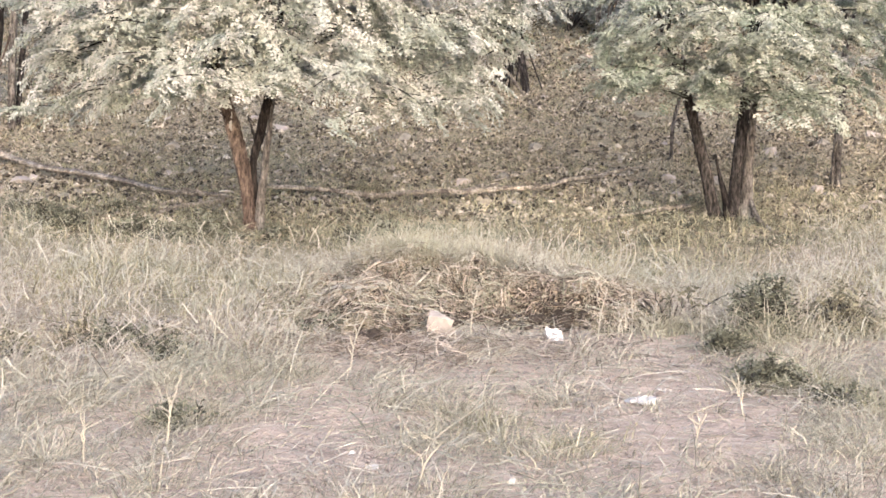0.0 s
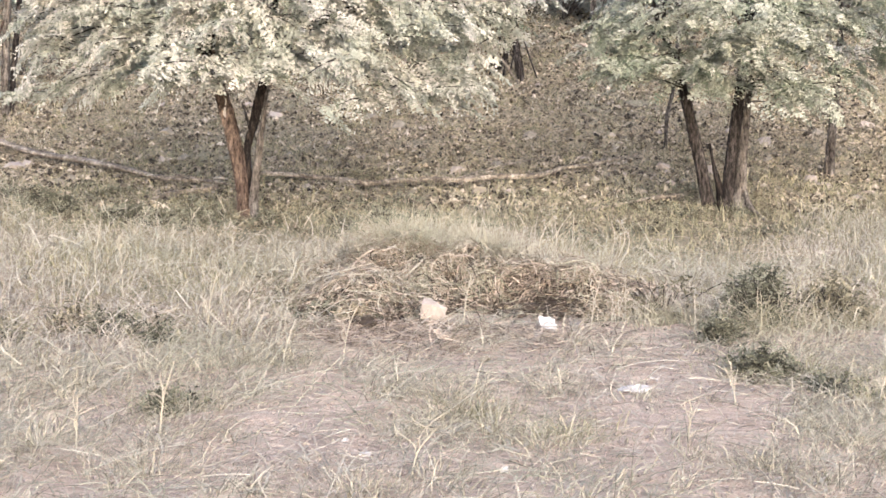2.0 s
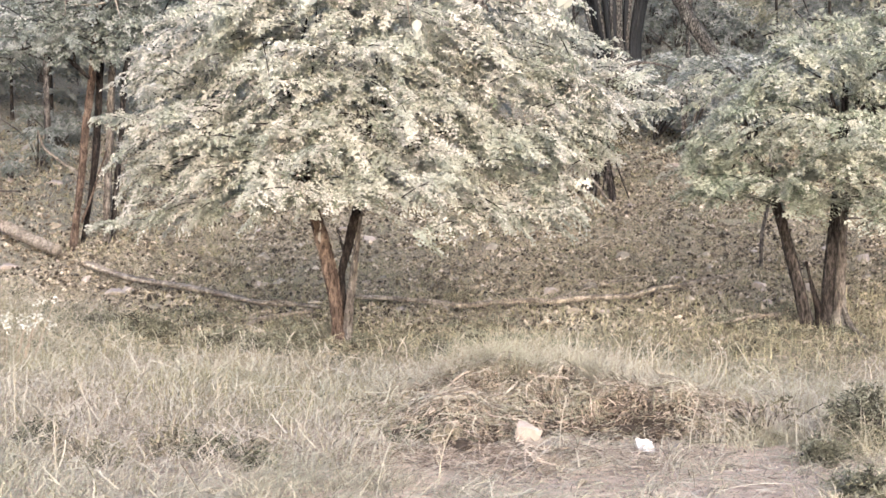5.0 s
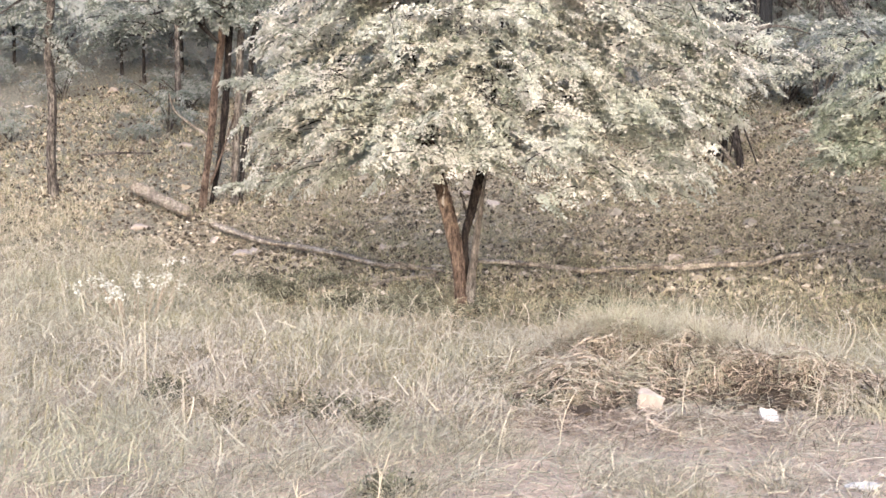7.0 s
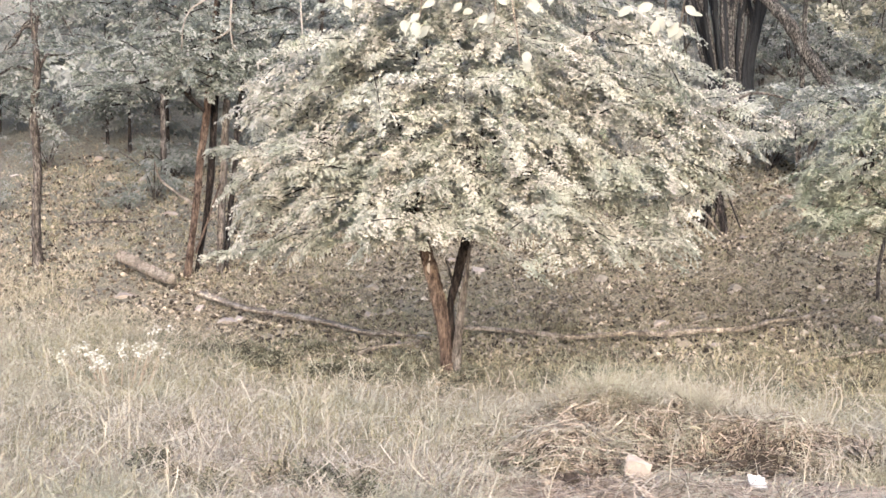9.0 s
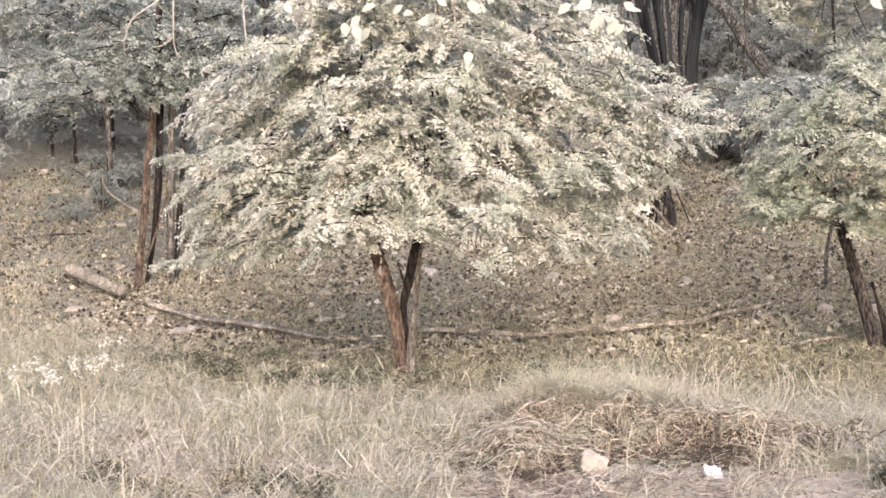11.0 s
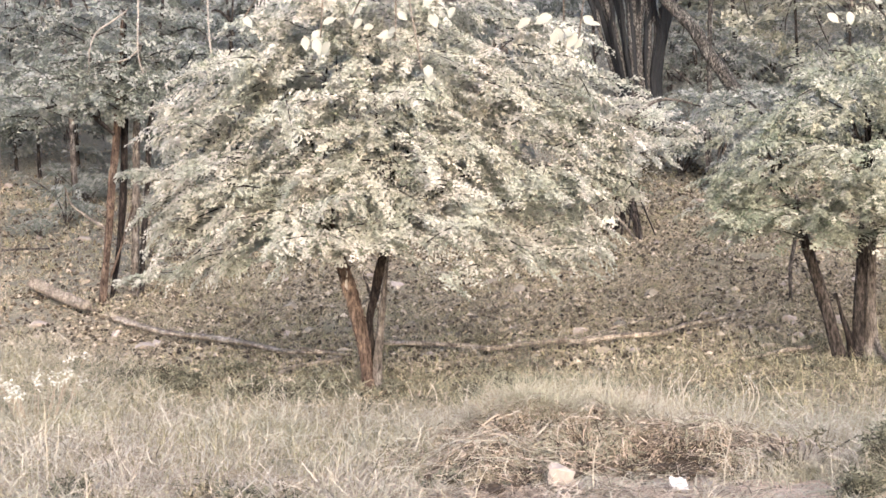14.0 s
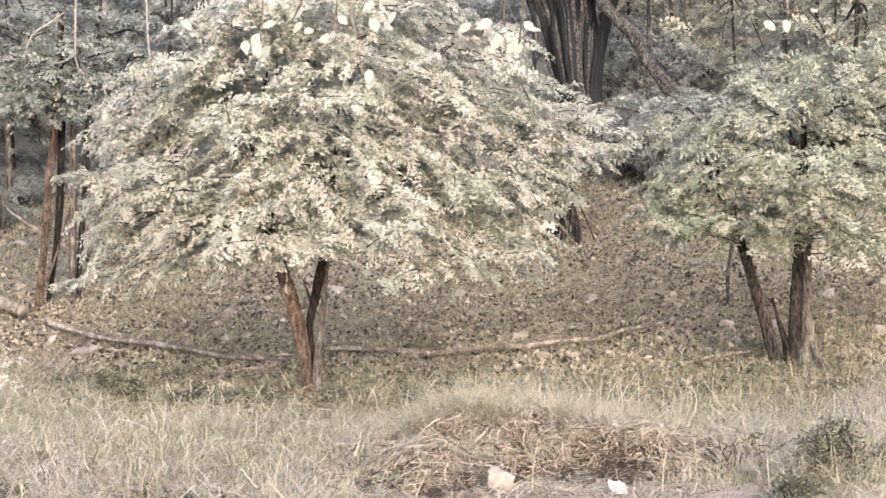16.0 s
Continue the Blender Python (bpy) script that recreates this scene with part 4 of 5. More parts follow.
def heap_height(x, y):
    body = 0.38 * np.exp(-((x + 0.15) / 0.85) ** 2 - ((y - 11.35) / 0.62) ** 2) + 0.24 * np.exp(-((x - 1.05) / 0.66) ** 2 - ((y - 11.0) / 0.55) ** 2) + 0.15 * np.exp(-((x + 0.55) / 0.42) ** 2 - ((y - 10.4) / 0.42) ** 2)
    lumps = 0.07 * np.sin(5.3 * x + 1.7 * y) * np.sin(4.7 * y - 2.1 * x + 0.7) + 0.04 * np.sin(12.0 * x - 5 * y) * np.sin(10.0 * y + 3 * x)
    return body + lumps * np.clip(body / 0.25, 0, 1) - 0.06 - 0.16 * pit(x, y) * np.clip(body / 0.2, 0, 1)


heap = thing("straw_heap", on_ground(0.3, 11.2), "heap of cut dry straw, weeds and dark soil", "heap")
ho = np.array(on_ground(0.3, 11.2))
hx, hy = np.meshgrid(np.linspace(-1.9, 2.3, 60), np.linspace(9.6, 12.9, 50), indexing="ij")
hz = heap_height(hx, hy) + hill(hx, hy) + 0.03 * rng.standard_normal(hx.shape)
ii, jj = np.meshgrid(np.arange(59), np.arange(49), indexing="ij")
part("mound", (np.stack([hx, hy, hz], -1).reshape(-1, 3) - ho, np.stack([ii * 50 + jj, (ii + 1) * 50 + jj, (ii + 1) * 50 + jj + 1, ii * 50 + jj + 1], -1).reshape(-1, 4)), SOIL_PIT_SHADE, heap, "dark crumbled soil under the straw", True)


def blades(r, base, lean, height, width, bend=0.5, segments=3):
    """Thin curved tapering strips: base points, lean direction (unit, horizontal), height, width."""
    n = len(base)
    up = np.array([0, 0, 1.0])
    s = np.linspace(0, 1, segments + 1)[None, :, None]
    h = height[:, None, None]
    b = bend[:, None, None] if isinstance(bend, np.ndarray) else bend
    p = base[:, None] + up * h * (s - 0.35 * np.clip(b, 0, 2) * s ** 2) + lean[:, None] * h * b * s ** 2
    turn = unit(np.stack([r.standard_normal(n), 0.35 * r.standard_normal(n), np.zeros(n)], -1))
    w = width[:, None, None] * (1 - 0.8 * s ** 1.5) * 0.5
    v = np.stack([p - turn[:, None] * w, p + turn[:, None] * w], 2).reshape(-1, 3)
    k = np.arange(segments) * 2
    f = (np.arange(n)[:, None, None] * (2 * segments + 2) + np.stack([k, k + 1, k + 3, k + 2], -1)[None]).reshape(-1, 4)
    return v, f


def strands(r, centre, heading, length, width, arch, curl=0.2):
    """Cut stalks lying about: curved strips through their centres."""
    n = len(centre)
    s = np.linspace(-0.5, 0.5, 4)[None, :, None]
    up = np.array([0, 0, 1.0])
    side = unit(np.cross(heading, up) + 1e-4)
    c = r.normal(0, curl, n)[:, None, None]
    p = centre[:, None] + heading[:, None] * length[:, None, None] * s + up * arch[:, None, None] * (0.25 - s ** 2) + side[:, None] * c * length[:, None, None] * s ** 2
    face = unit(side + 0.5 * up * r.standard_normal((n, 1)))
    w = width[:, None, None] * 0.5 * np.ones_like(s)
    v = np.stack([p - face[:, None] * w, p + face[:, None] * w], 2).reshape(-1, 3)
    k = np.arange(3) * 2
    f = (np.arange(n)[:, None, None] * 8 + np.stack([k, k + 1, k + 3, k + 2], -1)[None]).reshape(-1, 4)
    return v, f


def strewn(r, x, y, ground, lmin, lmax, width, steep=0.2):
    n = len(x)
    a = r.uniform(0, 2 * np.pi, n)
    length = r.uniform(lmin, lmax, n)
    head = unit(np.stack([np.cos(a), np.sin(a), steep * r.standard_normal(n)], -1))
    lift = np.abs(head[:, 2]) * length * 0.5 + 0.01 + 0.03 * r.random(n)
    return strands(r, np.stack([x, y, ground + lift], -1), head, length, width * r.uniform(0.6, 1.5, n), r.uniform(0, 0.16, n) * length)


def draped(r, bundles, per, box, reach, lmin, lmax, width, lift):
    """Hay in bundles: the stalks of a bundle share a heading, and drape over the heap."""
    x, y = r.uniform(box[0], box[1], bundles * 4), r.uniform(box[2], box[3], bundles * 4)
    k = (heap_height(x, y) > reach) & (r.random(len(x)) < 0.35 + 0.65 * np.clip((y - 10.0) / 0.8, 0, 1))
    k &= r.random(len(x)) > 0.95 * pit(x, y)
    x, y = x[k][:bundles], y[k][:bundles]
    n = len(x)
    a = np.where(r.random(n) < 0.7, r.normal(0, 0.5, n) + np.pi * (r.random(n) < 0.5), r.uniform(0, 2 * np.pi, n))[:, None] + r.normal(0, 0.75, (n, per))
    cx, cy = x[:, None] + r.normal(0, 0.09, (n, per)), y[:, None] + r.normal(0, 0.09, (n, per))
    ln = r.uniform(lmin, lmax, (n, per)) * r.uniform(0.6, 1.2, (n, 1))
    a, cx, cy, ln = a.ravel(), cx.ravel(), cy.ravel(), ln.ravel()
    m = len(a)
    s = np.linspace(-0.5, 0.5, 4)[None]
    curl = r.normal(0, 1.6, m)[:, None]
    px = cx[:, None] + np.cos(a[:, None] + curl * s) * ln[:, None] * s
    py = cy[:, None] + np.sin(a[:, None] + curl * s) * ln[:, None] * s
    up = r.uniform(0, lift, (m, 1)) + 0.10 * ln[:, None] * np.abs(r.standard_normal((m, 1))) * (s * 2) ** 2 * np.sign(s + 0.2)
    pz = hill(px, py) + np.maximum(heap_height(px, py), -0.01) + np.maximum(up, 0)
    clear = pit(px, py).max(1) < 0.5 + 0.5 * r.random(m) ** 3
    px, py, pz, a, m = px[clear], py[clear], pz[clear], a[clear], int(clear.sum())
    p = np.stack([px, py, pz], -1)
    side = unit(np.stack([-np.sin(a), np.cos(a), 0.9 * r.standard_normal(m)], -1))
    w = (width * r.uniform(0.6, 1.5, m))[:, None, None] * 0.5 * np.array([0.6, 1, 0.9, 0.4])[None, :, None]
    v = np.stack([p - side[:, None] * w, p + side[:, None] * w], 2).reshape(-1, 3)
    q = np.arange(3) * 2
    return v, (np.arange(m)[:, None, None] * 8 + np.stack([q, q + 1, q + 3, q + 2], -1)[None]).reshape(-1, 4)


r = np.random.default_rng(12)
sv, sf = draped(r, 900, 15, (-1.5, 2.2, 9.7, 12.6), -0.01, 0.05, 0.20, 0.0066, 0.11)
part("straw", (sv - ho, sf), STRAW, heap, "tangled bundles of brown and beige stalks", kind="stuff")
bv, bf = draped(r, 420, 12, (-1.4, 2.1, 9.8, 12.5), 0.02, 0.06, 0.30, 0.0056, 0.16)
x, y = r.normal(0.2, 0.8, 3800), r.normal(10.9, 0.65, 3800)
k = (heap_height(x, y) > 0.02) & (pit(x, y) < 0.6)
x, y = x[k], y[k]
wv, wf = strewn(r, x, y, heap_height(x, y) + hill(x, y) - 0.02, 0.05, 0.20, 0.0062, 0.6)
part("chaff", (wv - ho, wf), STRAW, heap, "short broken stalks sticking out", kind="stuff")
m = 2400
x, y = r.normal(0.2, 0.8, m), r.normal(10.9, 0.5, m)
k = (heap_height(x, y) > 0.0) & (pit(x, y) < 0.4)
x, y = x[k], y[k]
m = len(x)
dv, df = leaves(r, np.stack([x, y, heap_height(x, y) + hill(x, y) + 0.02 + 0.04 * r.random(m)], -1), unit(r.standard_normal((m, 3))), unit(r.standard_normal((m, 3))), r.uniform(0.025, 0.07, m), r.uniform(0.010, 0.03, m))
part("dead_leaves", (dv - ho, df), LITTER, heap, "dark dead leaves caught in the straw", kind="stuff")
for note, material, seed, count in (("matted clumps of dry weeds", STRAW, 31, 170), ("pale matted grass clumps", GRASS_DRY, 32, 110), ("dark rotting clumps", DARK_LITTER, 33, 80)):
    rt = np.random.default_rng(seed)
    cx, cy = rt.uniform(-1.25, 1.85, count * 3), rt.uniform(9.75, 12.0, count * 3)
    keep = (heap_height(cx, cy) > 0.0) & ((pit(cx, cy) < 0.45) | (material is DARK_LITTER))
    cx, cy = cx[keep][:count], cy[keep][:count]
    per = 34
    size = rt.uniform(0.05, 0.13, (len(cx), 1, 1))
    p = np.stack([cx, cy, heap_height(cx, cy) + hill(cx, cy)], -1)[:, None] + size * rt.standard_normal((len(cx), per, 3)) * np.array([1, 1, 0.35]) + np.array([0, 0, 0.03])
    axis = unit(rt.standard_normal((len(cx), 1, 3)) * np.array([1, 1, 0.3]) + 0.6 * rt.standard_normal((len(cx), per, 3)) * np.array([1, 1, 0.6]))
    m = len(cx) * per
    tv, tf = strands(rt, p.reshape(-1, 3), axis.reshape(-1, 3), rt.uniform(0.05, 0.20, m), rt.uniform(0.004, 0.008, m), rt.uniform(-0.02, 0.05, m), 0.6)
    part("tangle", (tv - ho, tf), material, heap, note, kind="stuff")
x, y = r.normal(-0.3, 0.75, 2600), 9.95 - np.abs(r.normal(0, 0.45, 2600))
wv, wf = strewn(r, x, y, hill(x, y), 0.05, 0.22, 0.0055, 0.2)
part("spill", (wv - ho, wf), STRAW, heap, "straw spilled in front of the heap", kind="stuff")
part("bleached_straw", (bv - ho, bf), GRASS_DRY, heap, "bleached pale hay on top", kind="stuff")
# dark lumps added in the pits: the shade of the holes as colour
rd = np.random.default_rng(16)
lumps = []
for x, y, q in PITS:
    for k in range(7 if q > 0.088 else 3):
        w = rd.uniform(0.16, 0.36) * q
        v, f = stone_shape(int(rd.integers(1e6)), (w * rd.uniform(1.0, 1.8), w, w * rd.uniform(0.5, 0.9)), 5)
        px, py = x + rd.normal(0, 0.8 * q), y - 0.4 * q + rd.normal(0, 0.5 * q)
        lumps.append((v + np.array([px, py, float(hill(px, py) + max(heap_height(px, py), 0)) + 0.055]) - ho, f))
part("pit_shade", joined(lumps), SOIL_PIT_SHADE, heap, "dark lumps standing in for shade in the heap pits", kind="stuff")
tv, tf = draped(np.random.default_rng(14), 120, 4, (-1.2, 1.8, 9.9, 11.6), 0.03, 0.14, 0.36, 0.011, 0.15)
part("coarse_straw", (tv - ho, tf), STRAW, heap, "coarse broken stems lying crosswise", kind="stuff")
tv, tf = draped(np.random.default_rng(15), 60, 4, (-1.1, 0.4, 9.9, 11.4), 0.03, 0.14, 0.36, 0.010, 0.16)
part("coarse_straw", (tv - ho, tf), GRASS_DRY, heap, "coarse bleached stems lying crosswise", kind="stuff")
for k in range(9):
    a = r.uniform(0, 6.28)
    x, y = r.normal(-0.2, 0.6), r.normal(10.9, 0.35)
    d = np.array([math.cos(a), 0.4 * math.sin(a), r.uniform(-0.1, 0.25)]) * r.uniform(0.15, 0.35)
    c = np.array([x, y, float(hill(x, y) + max(heap_height(x, y), 0)) + 0.05]) - ho
    part("stalk", tube([c - d, c + np.array([0, 0, 0.02]), c + d], [0.012, 0.011, 0.007], 6, 3, seed=k), DEADWOOD, heap, "stout pale cut stalk", True)

# ---- grass and ground cover ----


def scatter(r, n, x0, x1, y0, y1, chance):
    x, y = r.uniform(x0, x1, n), r.uniform(y0, y1, n)
    k = r.random(n) < chance(x, y)
    return x[k], y[k]


def step(v, a, b):
    t = np.clip((v - a) / (b - a), 0, 1)
    return t * t * (3 - 2 * t)


def patchy(x, y, f, p):
    return 0.5 + 0.5 * np.sin(f * x + p + 1.3 * np.sin(0.7 * f * y)) * np.sin(0.9 * f * y + 2 * p + 1.1 * np.sin(0.8 * f * x))


def off_heap(x, y):
    return 1 - step(heap_height(x, y), -0.02, 0.10)


HOLLOWS = [(-3.63, 10.01, 0.22), (-2.9, 9.35, 0.2), (-2.32, 9.69, 0.2), (-3.65, 10.23, 0.15), (-1.87, 9.29, 0.15), (-2.55, 9.75, 0.22), (-0.85, 10.4, 0.2), (-3.3, 9.6, 0.2), (2.3, 10.3, 0.3), (2.98, 10.6, 0.22)]


def off_hollow(x, y):
    """Weedy hollows where the tall grass opens."""
    f = np.ones_like(np.asarray(x, float))
    for a, e, s in HOLLOWS:
        f = f * (1 - 0.9 * np.exp(-((x - a) / s) ** 2 - ((y - e + 0.1) / (1.3 * s)) ** 2))
    return f


def verge_edge(x):
    """Where the bare dust ends and the standing grass begins."""
    return 9.9 + 1.2 * step(x, -1.4, 0.2) - 0.9 * step(x, 1.6, 2.6) - 1.6 * step(-x, 0.7, 1.8) - 0.8 * step(-x, 1.8, 3.0) + 0.3 * np.sin(2.3 * x)


def grass_patch(name, label, material, n, box, chance, hmin, hmax, wid, bend, seed):
    r = np.random.default_rng(seed)
    x, y = scatter(r, n, *box, chance)
    k = len(x)
    a = r.uniform(0, 2 * np.pi, k)
    h = r.uniform(hmin, hmax, k) * (0.7 + 0.6 * patchy(x, y, 1.6, seed))
    base = np.stack([x, y, hill(x, y) - 0.02 + np.maximum(heap_height(x, y), 0) * 0.8], -1)
    v, f = blades(r, base, np.stack([np.cos(a), np.sin(a), 0 * a], -1), h, wid * r.uniform(0.6, 1.4, k), np.abs(r.normal(bend, 0.35, k)))
    single(name, (v, f), material, (0, 0, 0), label, "grass", kind="stuff")


def tufts(name, label, material, n, per, box, chance, hmin, hmax, wid, flop, spread, seed, lay=0.0):
    """Tussocks: many blades from one foot, leaning outward."""
    r = np.random.default_rng(seed)
    x, y = scatter(r, n, *box, chance)
    k = len(x)
    size = r.uniform(0.6, 1.3, (k, 1))
    a = r.uniform(0, 2 * np.pi, (k, per))
    q = np.abs(r.normal(0, spread, (k, per))) * size
    bx, by = x[:, None] + q * np.cos(a), y[:, None] + q * np.sin(a)
    h = (r.uniform(hmin, hmax, (k, per)) * size).ravel()
    a = a.ravel() + r.normal(0, 0.6, k * per)
    a = np.where(r.random(k * per) < lay, r.normal(0.45, 0.6, k * per), a)
    bx, by = bx.ravel(), by.ravel()
    base = np.stack([bx, by, hill(bx, by) - 0.02 + np.maximum(heap_height(bx, by), 0) * 0.85], -1)
    v, f = blades(r, base, np.stack([np.cos(a), np.sin(a), 0 * a], -1), h, wid * r.uniform(0.6, 1.4, k * per), np.abs(r.normal(flop, 0.4, k * per)))
    single(name, (v, f), material, (0, 0, 0), label, "grass", kind="stuff")


def far_edge(x):
    """Where the tall grass gives way to weeds in front of the trees."""
    return np.minimum(np.where(x > -8.8, branch_line(x) - 2.3, 99), 14.0 + 4.5 * step(-x, 3.6, 6.0) + 2.2 * step(x, 3.2, 4.4) + 0.4 * np.sin(1.9 * x) - 0.9 * np.exp(-((x + 2.0) / 1.0) ** 2) - 1.1 * step(x, 0.0, 0.9))


grass_patch("tall_grass", "tall pale dry grass standing on the verge", GRASS_DRY, 62000, (-9.5, 7.5, 6.8, 19.0),
            lambda x, y: step(y - verge_edge(x), -1.0, 0.9) * off_heap(x, y) * off_hollow(x, y) * (0.35 + 0.65 * patchy(x, y, 2.1, 1.0)) * (1 - step(y - far_edge(x), -0.5, 0.6)), 0.08, 0.34, 0.0056, 1.05, 71)
tufts("grass_tussock", "tussocks of pale dry grass on the verge", GRASS_DRY, 2900, 32, (-9.5, 7.5, 6.8, 19.0),
      lambda x, y: step(y - verge_edge(x), -1.0, 0.8) * off_heap(x, y) * off_hollow(x, y) * (0.35 + 0.65 * patchy(x, y, 2.1, 1.0)) * (1 - step(y - far_edge(x), -0.5, 0.6)), 0.12, 0.42, 0.0056, 1.3, 0.10, 171, 0.25)
tufts("heap_tussock", "bleached grass tussocks over the top of the heap", GRASS_DRY, 1300, 34, (-1.5, 2.1, 10.7, 12.6),
      lambda x, y: step(heap_height(x, y), 0.0, 0.1) * (0.05 + 0.95 * step(y, 11.0, 11.4)) * (1 - 0.4 * step(np.abs(x), 0.6, 1.2)) * (1 - pit(x, y)), 0.12, 0.40, 0.0060, 1.0, 0.10, 172)
tufts("heap_plume", "hairy pale grass plumes standing on the heap", GRASS_DRY, 190, 46, (-0.75, 0.75, 11.25, 12.1),
      lambda x, y: step(heap_height(x, y), 0.0, 0.1) * (1 - 0.7 * step(np.abs(x), 0.35, 0.7)), 0.22, 0.50, 0.0048, 0.85, 0.09, 182)
tufts("flattened_tussock", "flattened grey-green tussocks on the dust", GRASS_KHAKI, 1050, 36, (-4.5, 4.6, 5.5, 10.6),
      lambda x, y: (1 - step(y - verge_edge(x), -0.2, 0.6)) * np.minimum(1, 0.10 + 0.7 * patchy(x, y, 2.0, 3.0) ** 3 + 0.6 * step(x, 1.7, 2.5) + 0.40 * step(-x, 0.4, 1.4)), 0.07, 0.27, 0.0058, 1.6, 0.11, 173, 0.5)
tufts("under_tree_tussock", "dry tussocks and withered growth under the trees", LEAF_OLIVE, 1500, 26, (-8, 7, 13.4, 20.5),
      lambda x, y: off_branch(x, y) * (0.25 + 0.75 * patchy(x, y, 1.7, 8.0)) * step(y - far_edge(x), -0.6, 0.4), 0.06, 0.24, 0.007, 0.9, 0.08, 175)
tufts("weed_band", "low dark green weeds before the fallen branch", LEAF_WEED, 700, 26, (-6.8, 2.6, 13.6, 18.0),
      lambda x, y: step(y - branch_line(x), -3.3, -2.5) * (1 - step(y - branch_line(x), -1.7, -0.9)) * patchy(x, y, 2.2, 4.0) ** 1.5, 0.04, 0.17, 0.008, 1.0, 0.10, 179)
tufts("dry_band", "thin pale tufts among the weeds before the fallen branch", GRASS_DRY, 420, 16, (-6.8, 2.8, 13.8, 18.2),
      lambda x, y: step(y - branch_line(x), -3.3, -2.5) * (1 - step(y - branch_line(x), -1.5, -0.5)), 0.05, 0.24, 0.006, 1.1, 0.10, 180)
tufts("slope_grass", "withered grass tussocks running up to the slim tree", GRASS_KHAKI, 1500, 28, (-13.5, -5.6, 16.5, 23.0),
      lambda x, y: np.maximum(off_branch(x, y), x < -8.6) * (0.3 + 0.7 * patchy(x, y, 1.6, 5.0)) * (1 - step(y - 19.5 - 2.6 * step(-x, 7.0, 9.0), -0.6, 1.6)), 0.08, 0.26, 0.006, 0.9, 0.10, 177)
tufts("low_growth", "short withered tufts along the fallen branch", GRASS_KHAKI, 2600, 20, (-8.8, 3.0, 15.2, 22.5),
      lambda x, y: (1 - off_branch(x, y)) * (0.35 + 0.65 * patchy(x, y, 2.3, 7.0)), 0.03, 0.10, 0.006, 1.0, 0.09, 178)
tufts("slope_growth", "withered khaki growth over the litter of the slope", GRASS_KHAKI, 3600, 17, (-15, 7, 18.2, 29),
      lambda x, y: off_branch(x, y) * (0.35 + 0.65 * patchy(x, y, 1.5, 9.0)) * (0.45 + 0.55 * step(-x, 3.6, 5.5)), 0.05, 0.18, 0.008, 1.0, 0.09, 176)
tufts("slope_tussock", "small olive grass tussocks among leaf litter", GRASS_GREEN, 2600, 20, (-13, 9, 17.0, 30),
      lambda x, y: off_branch(x, y) * (0.2 + 0.8 * patchy(x, y, 1.2, 6.0)), 0.05, 0.20, 0.008, 0.8, 0.07, 174)
grass_patch("tall_grass", "yellow-green grass fading to straw", GRASS_GREEN, 48000, (-9.5, 8.0, 7.2, 18.5),
            lambda x, y: step(y - verge_edge(x), 0.0, 1.6) * off_heap(x, y) * off_hollow(x, y) * (0.25 + 0.75 * patchy(x, y, 1.3, 4.0)) * (1 - 0.45 * step(y - far_edge(x), -0.5, 0.6)), 0.06, 0.24, 0.0085, 0.55, 72)
grass_patch("short_grass", "short sparse grass among leaf litter on the slope", GRASS_GREEN, 80000, (-13, 10, 15.5, 30),
            lambda x, y: off_branch(x, y) * (0.25 + 0.75 * patchy(x, y, 1.1, 2.0)) * (1 - 0.55 * step(y, 17, 24)), 0.04, 0.14, 0.009, 0.7, 73)
grass_patch("verge_grass", "sparse flattened grass on the bare dust", GRASS_DRY, 42000, (-4.5, 4.5, 5.0, 11.5),
            lambda x, y: (1 - step(y - verge_edge(x), -0.2, 0.6)) * (0.05 + 0.95 * patchy(x, y, 2.7, 3.0) ** 2) * (0.35 + 0.65 * step(-x, -0.6, 1.4)), 0.05, 0.20, 0.0055, 1.6, 74)
grass_patch("heap_grass", "dry grass sprouting from behind the heap", GRASS_DRY, 8000, (-1.7, 2.2, 10.8, 12.9),
            lambda x, y: step(heap_height(x, y), -0.03, 0.06) * step(y, 11.0, 11.9), 0.12, 0.34, 0.0080, 0.6, 75)

r = np.random.default_rng(80)
x, y = scatter(r, 15000, -8, 6, 5.0, 15.5, lambda x, y: (0.25 + 0.75 * patchy(x, y, 2.0, 5.0)) * (0.55 + 0.45 * step(y, 8, 10)))
x2, y2 = scatter(r, 14000, -3.6, 3.6, 5.8, 10.6, lambda x, y: 0.2 + 0.8 * patchy(x, y, 2.4, 2.0))
x, y = np.concatenate([x, x2]), np.concatenate([y, y2])
single("loose_straw", strewn(r, x, y, hill(x, y) - 0.01, 0.04, 0.26, 0.0048, 0.14), GRASS_DRY, (0, 0, 0), "loose dry stalks scattered over the dust", "straw", kind="stuff")
x, y = scatter(r, 150000, -15, 11, 14.6, 36, lambda x, y: (0.15 + 0.85 * off_branch(x, y)) * (0.45 + 0.55 * patchy(x, y, 1.4, 1.0)) * (1 - 0.6 * step(y, 18, 32)) * (1 - 0.5 * step(-x, 5.5, 8.5)))
k = len(x)
a = r.uniform(0, 6.28, k)
ln = r.uniform(0.035, 0.085, k) * np.where(r.random(k) < 0.04, 1.5, 1.0)
lv = leaves(r, np.stack([x, y, hill(x, y) + 0.01 + 0.02 * r.random(k)], -1), unit(np.stack([np.cos(a), np.sin(a), 0.8 * np.abs(r.standard_normal(k))], -1)), unit(np.array([0, 0, 1.0]) + 0.9 * r.standard_normal((k, 3))), ln, ln * 0.55)
rc = np.random.default_rng(83)
cx, cy = scatter(rc, 9000, -4, 4, 5.6, 10.6, lambda x, y: 0.2 + 0.8 * patchy(x, y, 3.0, 1.5))
